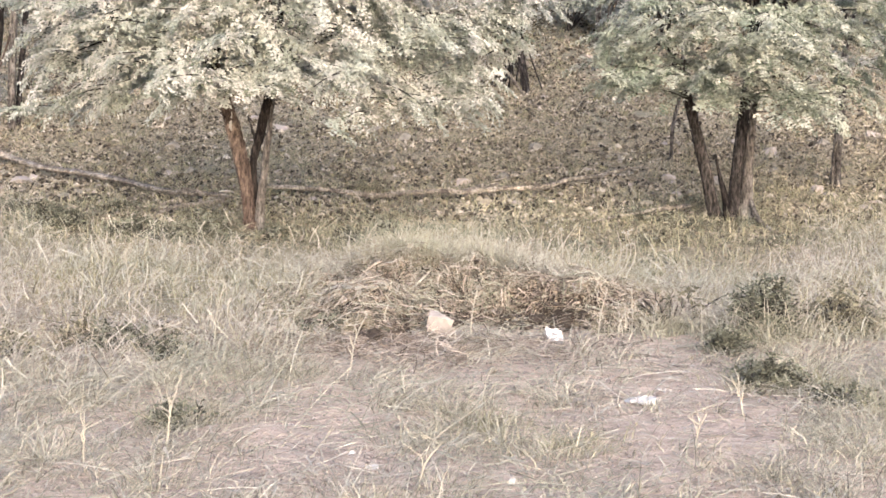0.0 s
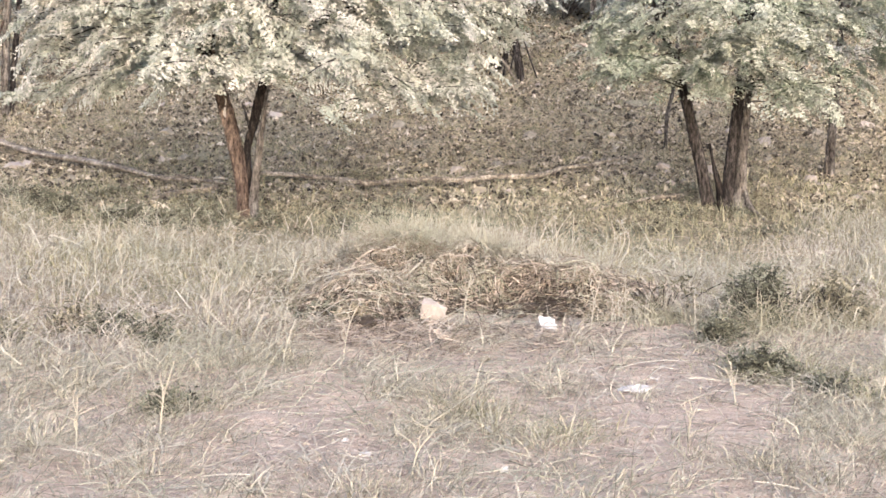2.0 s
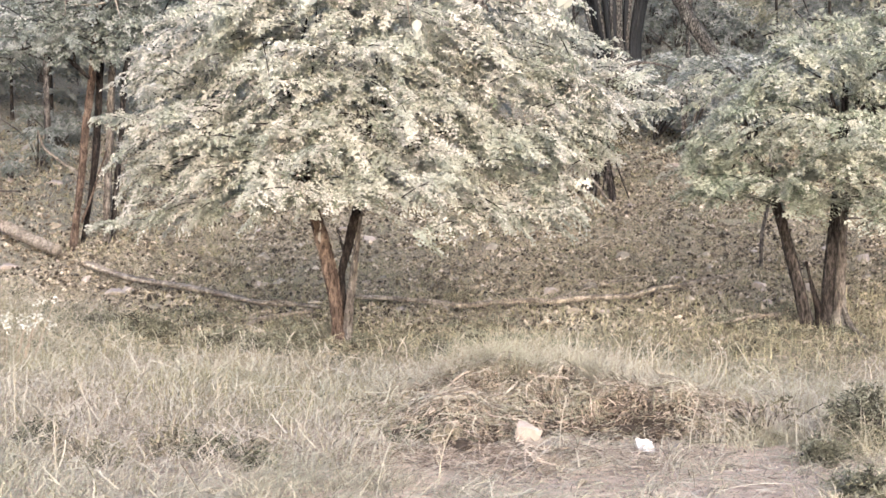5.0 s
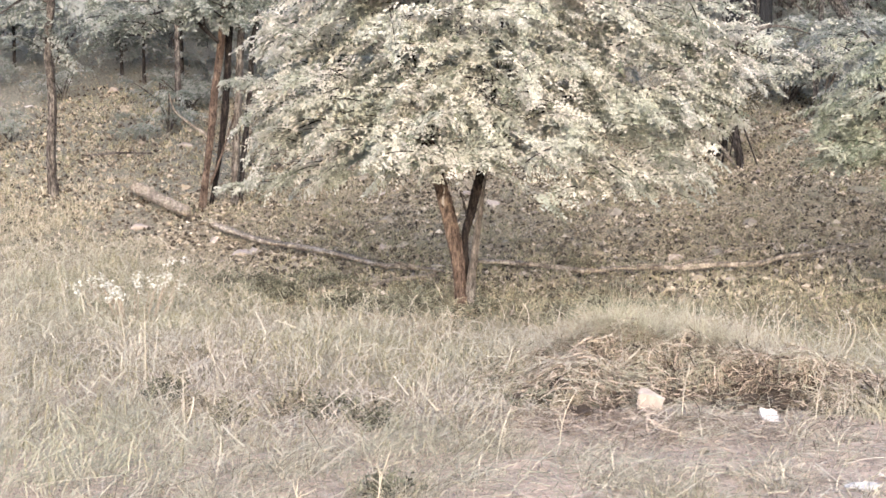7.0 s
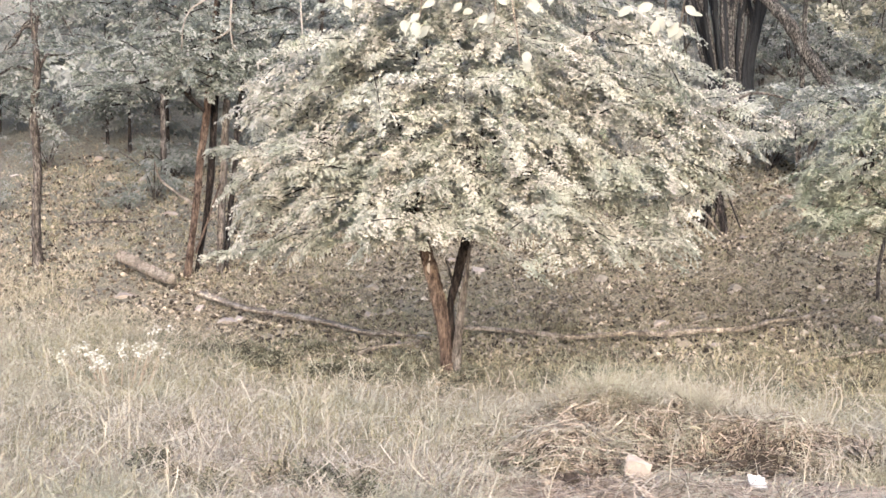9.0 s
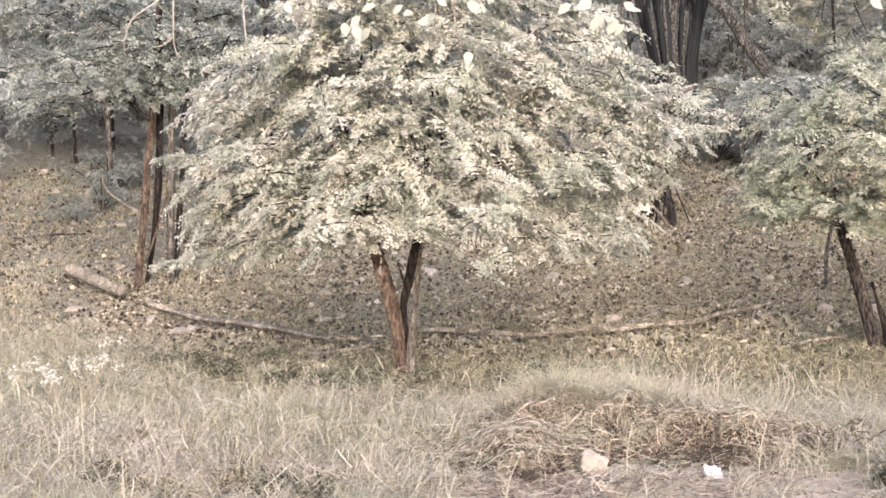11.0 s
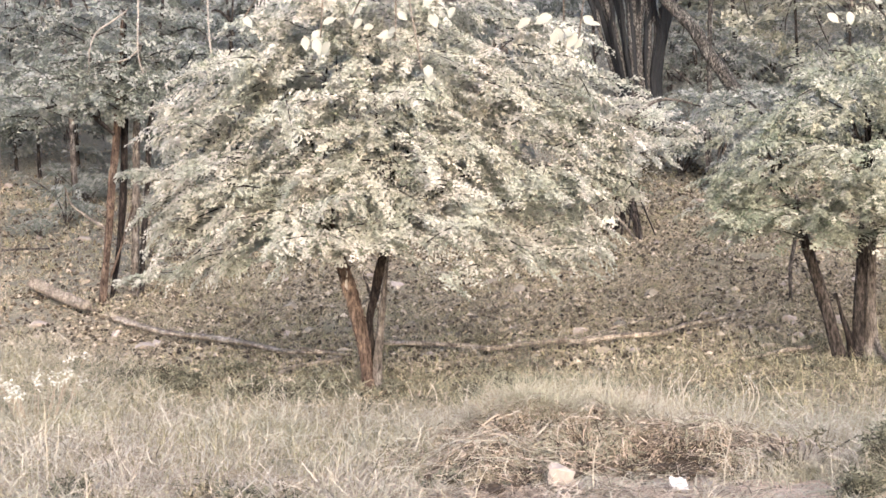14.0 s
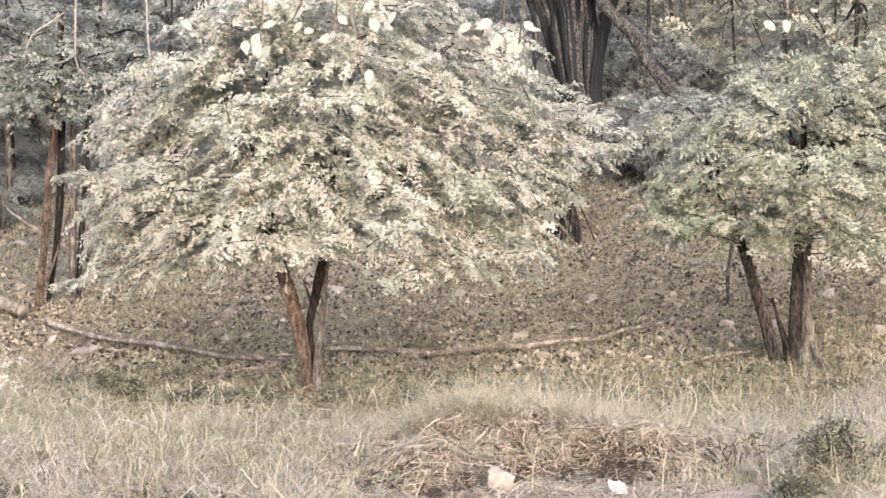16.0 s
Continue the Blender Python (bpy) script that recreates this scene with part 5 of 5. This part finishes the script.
kc = len(cx)
sz = rc.uniform(0.004, 0.016, kc)[:, None, None]
octa = np.array([(1, 0, 0), (0, 1, 0), (-1, 0, 0), (0, -1, 0), (0, 0, 0.8), (0, 0, -0.8)])
cv = np.stack([cx, cy, hill(cx, cy) + 0.012], -1)[:, None] + sz * octa[None] * rc.uniform(0.6, 1.3, (kc, 6, 1))
cf = (np.arange(kc)[:, None, None] * 6 + np.array([(0, 1, 4), (1, 2, 4), (2, 3, 4), (3, 0, 4), (1, 0, 5), (2, 1, 5), (3, 2, 5), (0, 3, 5)])[None]).reshape(-1, 3)
single("clods", (cv.reshape(-1, 3), cf), SOIL_PALE, (0, 0, 0), "small clods and grit on the dust", "grit", kind="stuff")
cx, cy = scatter(rc, 58000, -13, 9, 16.0, 30, lambda x, y: (0.3 + 0.7 * patchy(x, y, 1.9, 3.5)) * (1 - 0.6 * step(y, 19, 30)))
kc = len(cx)
sz = (rc.uniform(0.014, 0.040, kc) * np.where(rc.random(kc) < 0.08, 1.6, 1.0))[:, None, None]
cv = np.stack([cx, cy, hill(cx, cy) + 0.02], -1)[:, None] + sz * octa[None] * rc.uniform(0.6, 1.4, (kc, 6, 3))
cf = (np.arange(kc)[:, None, None] * 6 + np.array([(0, 1, 4), (1, 2, 4), (2, 3, 4), (3, 0, 4), (1, 0, 5), (2, 1, 5), (3, 2, 5), (0, 3, 5)])[None]).reshape(-1, 3)
single("slope_grit", (cv.reshape(-1, 3), cf), GRIT, (0, 0, 0), "broken stone and earth crumbs over the slope", "grit", kind="stuff")
single("leaf_litter", lv, LITTER, (0, 0, 0), "brown fallen leaves covering the slope", "leaves", kind="stuff")

r = np.random.default_rng(81)
x, y = scatter(r, 48000, -9.5, 7.5, 7.0, 18.5, lambda x, y: step(y - verge_edge(x), -1.0, 0.9) * off_heap(x, y) * off_hollow(x, y) * (0.3 + 0.7 * patchy(x, y, 1.7, 2.0)) * (1 - step(y - far_edge(x), -0.4, 0.8)))
single("tangled_straw", strewn(r, x, y, hill(x, y) + 0.26 * r.random(len(x)) ** 1.3, 0.07, 0.28, 0.0052, 0.7), GRASS_DRY, (0, 0, 0), "bent and tangled pale stalks in the tall grass", "grass", kind="stuff")

# ---- weeds and small plants ----


def weed(name, at, spread, height, n, label, seed, material=LEAF_WEED, leaf=0.042):
    r = np.random.default_rng(seed)
    t = thing(name, at, label, "plant", "weeds")
    d = r.standard_normal((n, 3))
    d[:, 2] = np.abs(d[:, 2]) + 0.6
    a = np.stack([r.normal(0, spread * 0.5, n), r.normal(0, spread * 0.4, n), np.zeros(n)], -1)
    a[:, 2] = height * 0.45 * np.exp(-((a[:, 0] / spread) ** 2 + (a[:, 1] / spread) ** 2) * 2) * r.random(n)
    lv, tw = sprays(r, a, d, height * r.uniform(0.4, 0.8, n), 12, leaf, 0.45, 0.35)
    part("foliage", lv, material, t, kind="stuff")
    part("branching", tw, STRAW, t, kind="stuff")


def bush(name, at, rx, ry, rz, n, label, seed, grass, material=LEAF_WEED):
    """A rounded mound of short leafy shoots with dry grass grown through it."""
    r = np.random.default_rng(seed)
    t = thing(name, at, label, "plant", "bushes")
    d = unit(r.standard_normal((n, 3)))
    d[:, 2] = np.abs(d[:, 2])
    a = d * np.array([rx, ry, rz]) * r.uniform(0.45, 0.95, (n, 1)) * (1 + 0.22 * np.sin(5 * d[:, :1] + seed) * np.sin(4 * d[:, 2:] + 1))
    lv, tw = sprays(r, a, unit(d + 0.5 * r.standard_normal((n, 3)) + np.array([0, 0, 0.4])), r.uniform(0.09, 0.20, n), 9, 0.048, 0.42, 0.3)
    part("foliage", lv, material, t, kind="stuff")
    part("branching", tw, BARK_BROWN, t, kind="stuff")
    for k in range(6):
        q = np.array([r.normal(0, rx * 0.5), r.normal(0, ry * 0.5), rz * r.uniform(0.5, 0.8)])
        part("stem", tube([(q[0] * 0.2, q[1] * 0.2, -0.05), q * 0.6, q], [0.010, 0.008, 0.004], 6, 3, seed=k), BARK_BROWN, t, smooth=True)
    w = r.uniform(0, 6.28, grass)
    base = np.stack([r.normal(0, rx * 0.75, grass), r.normal(-ry * 0.3, ry * 0.6, grass), np.full(grass, -0.02)], -1)
    part("dry_grass", blades(r, base, np.stack([np.cos(w), np.sin(w), 0 * w], -1), r.uniform(0.4, 1.15, grass) * rz, 0.0075 * r.uniform(0.6, 1.4, grass), np.abs(r.normal(1.0, 0.4, grass))), GRASS_DRY, t, "dry grass grown through it", kind="stuff")


bush("bush", on_ground(2.34, 10.15), 0.25, 0.25, 0.42, 330, "small dark green bush overgrown with dry grass", 91, 520)
bush("bush", on_ground(2.95, 10.3), 0.26, 0.24, 0.30, 260, "low olive green bush in dry grass", 92, 520, LEAF_OLIVE)
bush("bush", on_ground(1.98, 9.6), 0.09, 0.09, 0.17, 70, "small dark green sprig at the grass edge", 95, 90)
bush("low_bush", on_ground(2.06, 8.6), 0.20, 0.14, 0.13, 130, "low flattened green tuft on the dust", 93, 700)
bush("low_bush", on_ground(2.44, 8.24), 0.16, 0.06, 0.035, 36, "thin dark weed strip flat on the dust", 89, 200)
bush("bush", on_ground(1.72, 10.45), 0.34, 0.24, 0.30, 26, "wispy grey-brown weed between heap and bush", 96, 620, LEAF_OLIVE)
bush("bush", on_ground(-1.48, 7.66), 0.14, 0.09, 0.07, 40, "dark low weed on the dust", 97, 160)
weed("weed", on_ground(2.0, 9.6), 0.10, 0.20, 36, "small green weed at the grass edge", 94)
weed("weed", on_ground(-2.3, 9.7), 0.35, 0.16, 80, "dark green weeds in the tall grass", 98)
# dark leaves added where the heap's front-left hole lies in shadow
weed("weed", on_ground(-0.75, 10.25), 0.30, 0.16, 90, "dark leaves standing in for the shadow hole at the heap", 99)
r = np.random.default_rng(110)
for k in range(120):
    x, y = r.uniform(-6.5, 4.2), r.uniform(14.2, 18.6)
    if off_branch(x, y) < 0.5:
        y -= 1.2
    weed("weed", on_ground(x, y), r.uniform(0.2, 0.4), r.uniform(0.10, 0.22), 46, "green weed under the trees", 120 + k, (LEAF_OLIVE, LEAF_WEED)[k % 2], 0.03)

for x, y, label in [(2.6, 8.0, "flattened grey-green grass tuft on the dust"), (3.0, 8.8, "flattened grey-green grass tuft on the dust"), (0.25, 7.7, "flattened grey-green grass tuft on the dust"), (0.72, 7.3, "flattened grey-green grass tuft on the dust"), (-1.49, 7.75, "dark low grass tuft on the dust"), (2.0, 8.8, "low green grass tuft at the verge"), (2.20, 7.17, "flattened khaki grass tuft on the dust"), (2.74, 8.48, "flattened khaki grass tuft on the dust"), (1.86, 6.56, "flattened khaki grass tuft on the dust"), (1.64, 6.81, "flattened khaki grass tuft on the dust"), (0.33, 7.39, "flattened khaki grass tuft on the dust"), (0.58, 7.10, "flattened khaki grass tuft on the dust"), (0.74, 8.24, "flattened khaki grass tuft on the dust"), (-1.37, 7.64, "flattened khaki grass tuft on the dust"), (-2.05, 8.10, "flattened khaki grass tuft on the dust"), (-2.04, 6.98, "flattened khaki grass tuft on the dust"), (-1.40, 6.56, "flattened khaki grass tuft on the dust"), (-0.96, 8.85, "flattened khaki grass tuft on the dust"), (-0.38, 6.35, "flattened khaki grass tuft on the dust"), (-0.13, 7.37, "flattened khaki grass tuft on the dust"), (2.50, 6.90, "flattened khaki grass tuft on the dust"), (2.45, 7.60, "flattened khaki grass tuft on the dust"), (-2.50, 7.50, "flattened khaki grass tuft on the dust"), (-1.75, 8.55, "flattened khaki grass tuft on the dust"), (0.05, 8.00, "flattened khaki grass tuft on the dust"), (2.90, 7.90, "flattened khaki grass tuft on the dust"), (2.35, 8.6, "low green grass tuft at the verge")]:
    n = 260
    a = r.uniform(0, 6.28, n)
    q = np.abs(r.normal(0, 0.13, n))
    base = np.stack([q * np.cos(a) * 1.7, q * np.sin(a), np.full(n, -0.02)], -1)
    lean = a + r.normal(0, 0.8, n)
    single("grass_tuft", blades(r, base, np.stack([np.cos(lean), np.sin(lean), 0 * lean], -1), r.uniform(0.06, 0.24, n), r.uniform(0.003, 0.006, n), np.abs(r.normal(1.3, 0.5, n))), GRASS_KHAKI if "khaki" in label else GRASS_GREEN, on_ground(x, y), label, "grass tuft", "grass tufts on the dust", kind="stuff")

for k, (x, y) in enumerate([(-2.5, 15.65), (-2.15, 15.6), (-1.85, 14.75), (-2.15, 14.7), (-2.35, 14.8), (-1.65, 14.85), (-2.75, 15.8), (3.0, 16.05), (3.4, 15.95), (3.75, 16.1), (2.7, 16.2)]):
    weed("weed", on_ground(x, y), 0.18, 0.2, 36, "olive weed at the foot of a trunk", 700 + k, LEAF_OLIVE if k % 2 else LEAF_WEED)

for k, (x, y, s) in enumerate([(-4.4, 15.79, 0.3), (-3.33, 14.89, 0.26), (-4.12, 15.38, 0.22), (-2.9, 14.63, 0.2), (-2.5, 14.74, 0.24), (-5.06, 16.2, 0.2), (-0.53, 14.93, 0.2), (-0.98, 14.45, 0.18)]):
    bush("weed", on_ground(x, y), s, 0.7 * s, 0.55 * s + 0.04, int(420 * s), "dark green weed clump before the fallen branch", 760 + k, 40)

thicket = thing("bare_thicket", on_ground(1.2, 24.4), "tangle of bare dark stems between the trees", "shrub")
r = np.random.default_rng(88)
for k in range(22):
    a, q = r.uniform(0, 6.28), r.uniform(0.15, 0.7)
    e = np.array([q * math.cos(a) * 0.9, q * math.sin(a), r.uniform(1.1, 2.3)])
    m = e * np.array([0.35, 0.35, 0.55]) + np.array([*(0.10 * r.standard_normal(2)), 0])
    part("stem", tube([(0.32 * r.standard_normal(), 0.25 * r.standard_normal(), -0.1), m, e], [0.013, 0.012, 0.006], 6, 4, seed=k), BARK_DARK, thicket, smooth=True)
n = 420
d = unit(r.standard_normal((n, 3)))
lv, tw = sprays(r, np.array([0, 0, 1.35]) + d * np.array([0.55, 0.5, 0.75]) * r.uniform(0.4, 1.0, (n, 1)), d + 0.6 * r.standard_normal((n, 3)), r.uniform(0.2, 0.45, n), 8, 0.05, 0.5, 0.3)
part("branching", tw, BARK_DARK, thicket, kind="stuff")
part("foliage", (lv[0], lv[1]), LEAF_OLIVE, thicket, "few withered leaves", kind="stuff")

# ---- white-flowering weed and dry seed stalks ----
flower = thing("flowering_weed", on_ground(-5.3, 13.7), "dry weed with pale white flower heads", "plant")
r = np.random.default_rng(301)
for k in range(26):
    x, z = r.uniform(-0.55, 0.50), r.uniform(0.22, 0.5)
    z = z + 0.22 * x + 0.05
    y = r.uniform(-0.25, 0.25)
    stalk = part("flower_stalk", tube([(x * 0.5, y * 0.5, -0.05), (x * 0.8, y * 0.8, z * 0.55), (x, y, z)], [0.005, 0.004, 0.003], 5, 3, seed=k), STRAW, flower)
    n = 16
    a = r.uniform(0, 6.28, n)
    d = unit(np.stack([np.cos(a), np.sin(a), r.uniform(-0.2, 0.8, n)], -1))
    part("flower_head", leaves(r, np.array([x, y, z]) + 0.025 * r.standard_normal((n, 3)), d, unit(r.standard_normal((n, 3)) + np.array([0, -0.6, 1])), r.uniform(0.02, 0.045, n), r.uniform(0.015, 0.03, n)), PETAL, stalk, "white flower head", kind="stuff")
pale = thing("seeding_weed", on_ground(0.95, 12.2), "pale grey-white seeding weed behind the heap", "plant")
for k in range(22):
    x, y, z = r.uniform(-0.25, 0.75), r.uniform(-0.15, 0.15), r.uniform(0.28, 0.55)
    stalk = part("seed_stalk", tube([(x * 0.8, y, -0.05), (x + r.normal(0, 0.03), y, z * 0.6), (x + r.normal(0, 0.06), y, z)], [0.005, 0.004, 0.003], 5, 3, seed=k), GRASS_DRY, pale)
    n = 9
    d = unit(r.standard_normal((n, 3)))
    part("seed_head", leaves(r, np.array([x, y, z]) + 0.03 * r.standard_normal((n, 3)), d, unit(r.standard_normal((n, 3))), r.uniform(0.012, 0.025, n), r.uniform(0.005, 0.010, n)), LEAF_PALE, stalk, "pale seed head", kind="stuff")
for k, (x, y, h) in enumerate([(-1.82, 6.9, 0.30), (-1.45, 7.15, 0.42), (-0.12, 6.6, 0.25), (0.20, 9.9, 0.36), (1.12, 9.95, 0.40), (1.42, 10.3, 0.35), (-3.9, 10.3, 0.7), (-3.2, 10.0, 0.5), (-5.8, 13.2, 0.75), (-2.4, 10.6, 0.55), (-1.6, 9.6, 0.5), (2.6, 8.0, 0.3), (1.75, 7.9, 0.25), (1.36, 7.3, 0.2), (-0.6, 8.9, 0.35), (-3.0, 8.6, 0.5), (-4.4, 11.2, 0.6), (-2.9, 11.8, 0.5)]):
    t = thing("dry_stalk", on_ground(x, y), "single pale dry grass stalk standing upright", "grass stalk", "dry stalks")
    lx = r.normal(0, 0.10)
    p = [(0, 0, -0.05), (lx * 0.3, 0.01, h * 0.5), (lx, 0.0, h)]
    stalk = part("stalk", tube(p, [0.0055, 0.0045, 0.003], 6, 4, seed=k), GRASS_DRY, t)
    for q in range(4):
        s = r.uniform(0.35, 0.9)
        a0 = np.array([lx * s * s, 0, h * s])
        part("side_shoot", tube([a0, a0 + np.array([r.normal(0, 0.02), 0, 0.05]), a0 + np.array([r.normal(0, 0.06), r.normal(0, 0.04), 0.11])], [0.0034, 0.0028, 0.002], 5, 3, seed=q), GRASS_DRY, stalk)

# ---- dead limb of the clustered tree ----
part("dead_limb", tube(np.array([(-6.90, 21.45, 1.70), (-7.10, 21.6, 1.80), (-7.52, 22.0, 1.99), (-7.87, 22.4, 2.17), (-8.03, 22.6, 2.45)]) - np.array((-6.9, 21.4, 0.6)), [0.03, 0.028, 0.024, 0.02, 0.012], 7, 5, seed=6), DEADWOOD, bpy.data.objects["clustered_tree"], "thin pale dead limb", True)

# ---- hanging creepers ----
for label, pts in [
    ("pale bare creeper hanging by the broad tree", [(-4.70, 19.5, 6.2), (-4.75, 19.5, 4.76), (-4.73, 19.5, 4.2), (-4.71, 19.5, 3.73), (-4.63, 19.5, 3.41), (-4.29, 19.5, 3.17)]),
    ("pale looping creeper among the stems", [(-6.0, 20.5, 5.6), (-6.05, 20.5, 4.83), (-6.07, 20.5, 4.33), (-6.0, 20.5, 4.05)]),
    ("pale looping creeper among the stems", [(-6.07, 20.5, 4.4), (-6.25, 20.5, 4.28), (-6.5, 20.5, 4.25), (-6.75, 20.5, 4.27)]),
    ("pale looping creeper among the stems", [(-6.2, 20.5, 5.0), (-6.45, 20.5, 4.84), (-6.68, 20.5, 4.70), (-6.80, 20.5, 4.45), (-6.83, 20.5, 4.09)]),
]:
    o = np.array(pts[0])
    single("creeper", tube(np.array(pts) - o, [0.014, 0.013, 0.011, 0.007], 7, 5, seed=len(pts)), CREEPER, tuple(o), label, "creeper", "creepers", smooth=True)

# ---- drooping leafy branch close overhead ----


def broad_leaf(parent, at, heading, normal, length, label=""):
    """An oval leaf with a raised edge, a fold along its rib and a short stalk."""
    n = 9
    s = np.linspace(0, 1, n)
    w = 0.31 * length * np.sin(np.pi * np.clip(s, 0.02, 0.985) ** 0.8)
    al, nr = unit(np.asarray(heading, float)), unit(np.asarray(normal, float))
    sd = unit(np.cross(al, nr))
    nr = np.cross(sd, al)
    rib = np.asarray(at, float) + al * (length * s)[:, None] - nr * (0.10 * length * s ** 2)[:, None]
    rows = [rib + sd * (w * k)[:, None] + nr * (abs(k) * 0.22 * w)[:, None] for k in (-1, -0.5, 0, 0.5, 1)]
    v = np.stack(rows, 1).reshape(-1, 3)
    i, j = np.meshgrid(np.arange(n - 1), np.arange(4), indexing="ij")
    f = np.stack([i * 5 + j, i * 5 + j + 1, (i + 1) * 5 + j + 1, (i + 1) * 5 + j], -1).reshape(-1, 4)
    part("leaf", (v, f), LEAF_BROAD, parent, label, True)


hanging = thing("hanging_branch", (0.03, 3.0, 2.945), "drooping branch with broad pale oval leaves", "branch")
ho3 = np.array((0.0, 3.0, 2.95))
r = np.random.default_rng(77)
part("bough", tube(np.array([(-1.6, 3.3, 3.1), (-0.7, 3.05, 3.02), (0.0, 3.0, 2.95), (0.8, 3.0, 2.98), (1.7, 3.2, 3.1)]) - ho3, [0.022, 0.02, 0.018, 0.014, 0.01], 9, 5), BARK_GREY, hanging, smooth=True)
for x, z, clump in [(-0.66, 2.585, 1), (-0.43, 2.575, 4), (-0.50, 2.535, 4), (-0.34, 2.52, 2), (-0.25, 2.59, 4), (-0.285, 2.455, 2), (0.02, 2.545, 4), (0.05, 2.51, 5), (0.62, 2.55, 4)]:
    top = np.array([x * 0.9 + 0.02, 3.0, 2.95 + 0.02 * r.standard_normal()])
    end = np.array([x, 3.0 + 0.03 * r.standard_normal(), z])
    mid = (top + end) / 2 + np.array([0.03 * r.standard_normal(), 0, 0])
    shoot = part("shoot", tube(np.array([top, mid, end]) - ho3, [0.004, 0.003, 0.0018], 6, 4), DEADWOOD, hanging, smooth=True)
    for k in range(clump):
        s = r.uniform(-0.015, 0.03)
        at = end + np.array([0.03 * r.standard_normal(), 0.02 * r.standard_normal(), s]) if clump > 1 else end
        d = np.array([r.normal(0, 0.8), -0.2 + 0.3 * r.standard_normal(), -0.55 + 0.4 * r.standard_normal()])
        broad_leaf(shoot, at - ho3, d, np.array([0.3 * r.standard_normal(), -1.0, 0.5]), r.uniform(0.026, 0.038))

# ---- long cut stalks lying over the verge ----
r = np.random.default_rng(401)
n = 520
x, y = np.where(r.random(n) < 0.6, r.uniform(-3.8, 0.4, n), r.uniform(0.0, 3.6, n)), r.uniform(6.0, 10.6, n)
a = r.normal(0.5, 0.6, n)
ln = r.uniform(0.2, 0.7, n)
hd = unit(np.stack([np.cos(a), np.sin(a), 0.38 * np.abs(r.standard_normal(n)) * (x < 0.3)], -1))
single("long_stalks", strands(r, np.stack([x, y, hill(x, y) + 0.03 + hd[:, 2] * ln * 0.5], -1), hd, ln, r.uniform(0.0032, 0.0058, n), 0.1 * ln), GRASS_DRY, (0, 0, 0), "long pale stalks lying slantwise over the dust", "straw", kind="stuff")

# ---- bare drooping twigs beside the scrub tree ----
for k, pts in enumerate([[(1.25, 24.0, 2.1), (0.88, 23.8, 1.75), (0.49, 23.8, 1.85)], [(0.85, 23.85, 1.74), (1.13, 23.8, 1.48), (1.35, 23.8, 1.13)], [(1.27, 23.95, 1.9), (1.12, 23.8, 1.83), (0.9, 23.8, 1.69)], [(1.0, 23.8, 1.62), (1.32, 23.8, 1.2), (1.52, 23.8, 0.98)]]):
    o = np.array(pts[0])
    single("bare_twig", tube(np.array(pts) - o, [0.02, 0.015, 0.008], 6, 5, seed=k), DEADWOOD, tuple(o), "bare pale twig drooping from the scrub tree", "twig", "bare twigs", smooth=True)
single("paper_scrap", scrap_shape(44, 0.16, 0.1, 0.03), PAPER, on_ground(-13.1, 28.2, 0.03), "small white scrap far up the slope", "litter")
for k, (x, y, s) in enumerate(HOLLOWS[:6]):
    bush("weed", on_ground(x, y), s * 0.65, s * 0.5, 0.10, int(240 * s), "dark withered weeds in a hollow of the grass", 540 + k, 90, (LEAF_WEED, LEAF_OLIVE)[k % 2])
# dark hollows of dead leaves and weeds in the grass
for k, (x, y, s) in enumerate([(-2.55, 9.75, 0.22), (-1.95, 9.9, 0.16), (-3.3, 9.6, 0.2), (-0.85, 10.55, 0.2), (-0.6, 10.1, 0.16), (-0.15, 12.0, 0.12), (-3.9, 11.6, 0.18), (-1.4, 11.3, 0.14), (1.2, 10.55, 0.25), (1.6, 10.6, 0.2)]):
    weed("dead_weed", on_ground(x, y), s, 0.2, 60, "dark withered weed in the dry grass", 500 + k, LITTER, 0.04)

single("wood_chip", tube([(-0.09, 0, 0), (0, 0, 0.01), (0.09, 0.02, 0)], [0.018, 0.022, 0.012], 7, 4), CREEPER, on_ground(-2.72, 17.55, 0.12), "pale split wood chip on the fallen branch", "wood chip", smooth=True)
chip = bpy.data.objects["broad_tree"]
part("torn_stub", tube([(-0.19, -0.08, 1.07), (-0.195, -0.09, 1.18), (-0.18, -0.09, 1.35)], [0.012, 0.028, 0.008], 7, 4), CREEPER, chip, "pale torn wood on the stem", True)
part("side_twig", tube([(0.05, 0.05, 1.03), (0.03, 0.0, 1.15), (-0.02, -0.02, 1.31)], [0.018, 0.014, 0.006], 7, 4), BARK_DARK, chip, "", True)
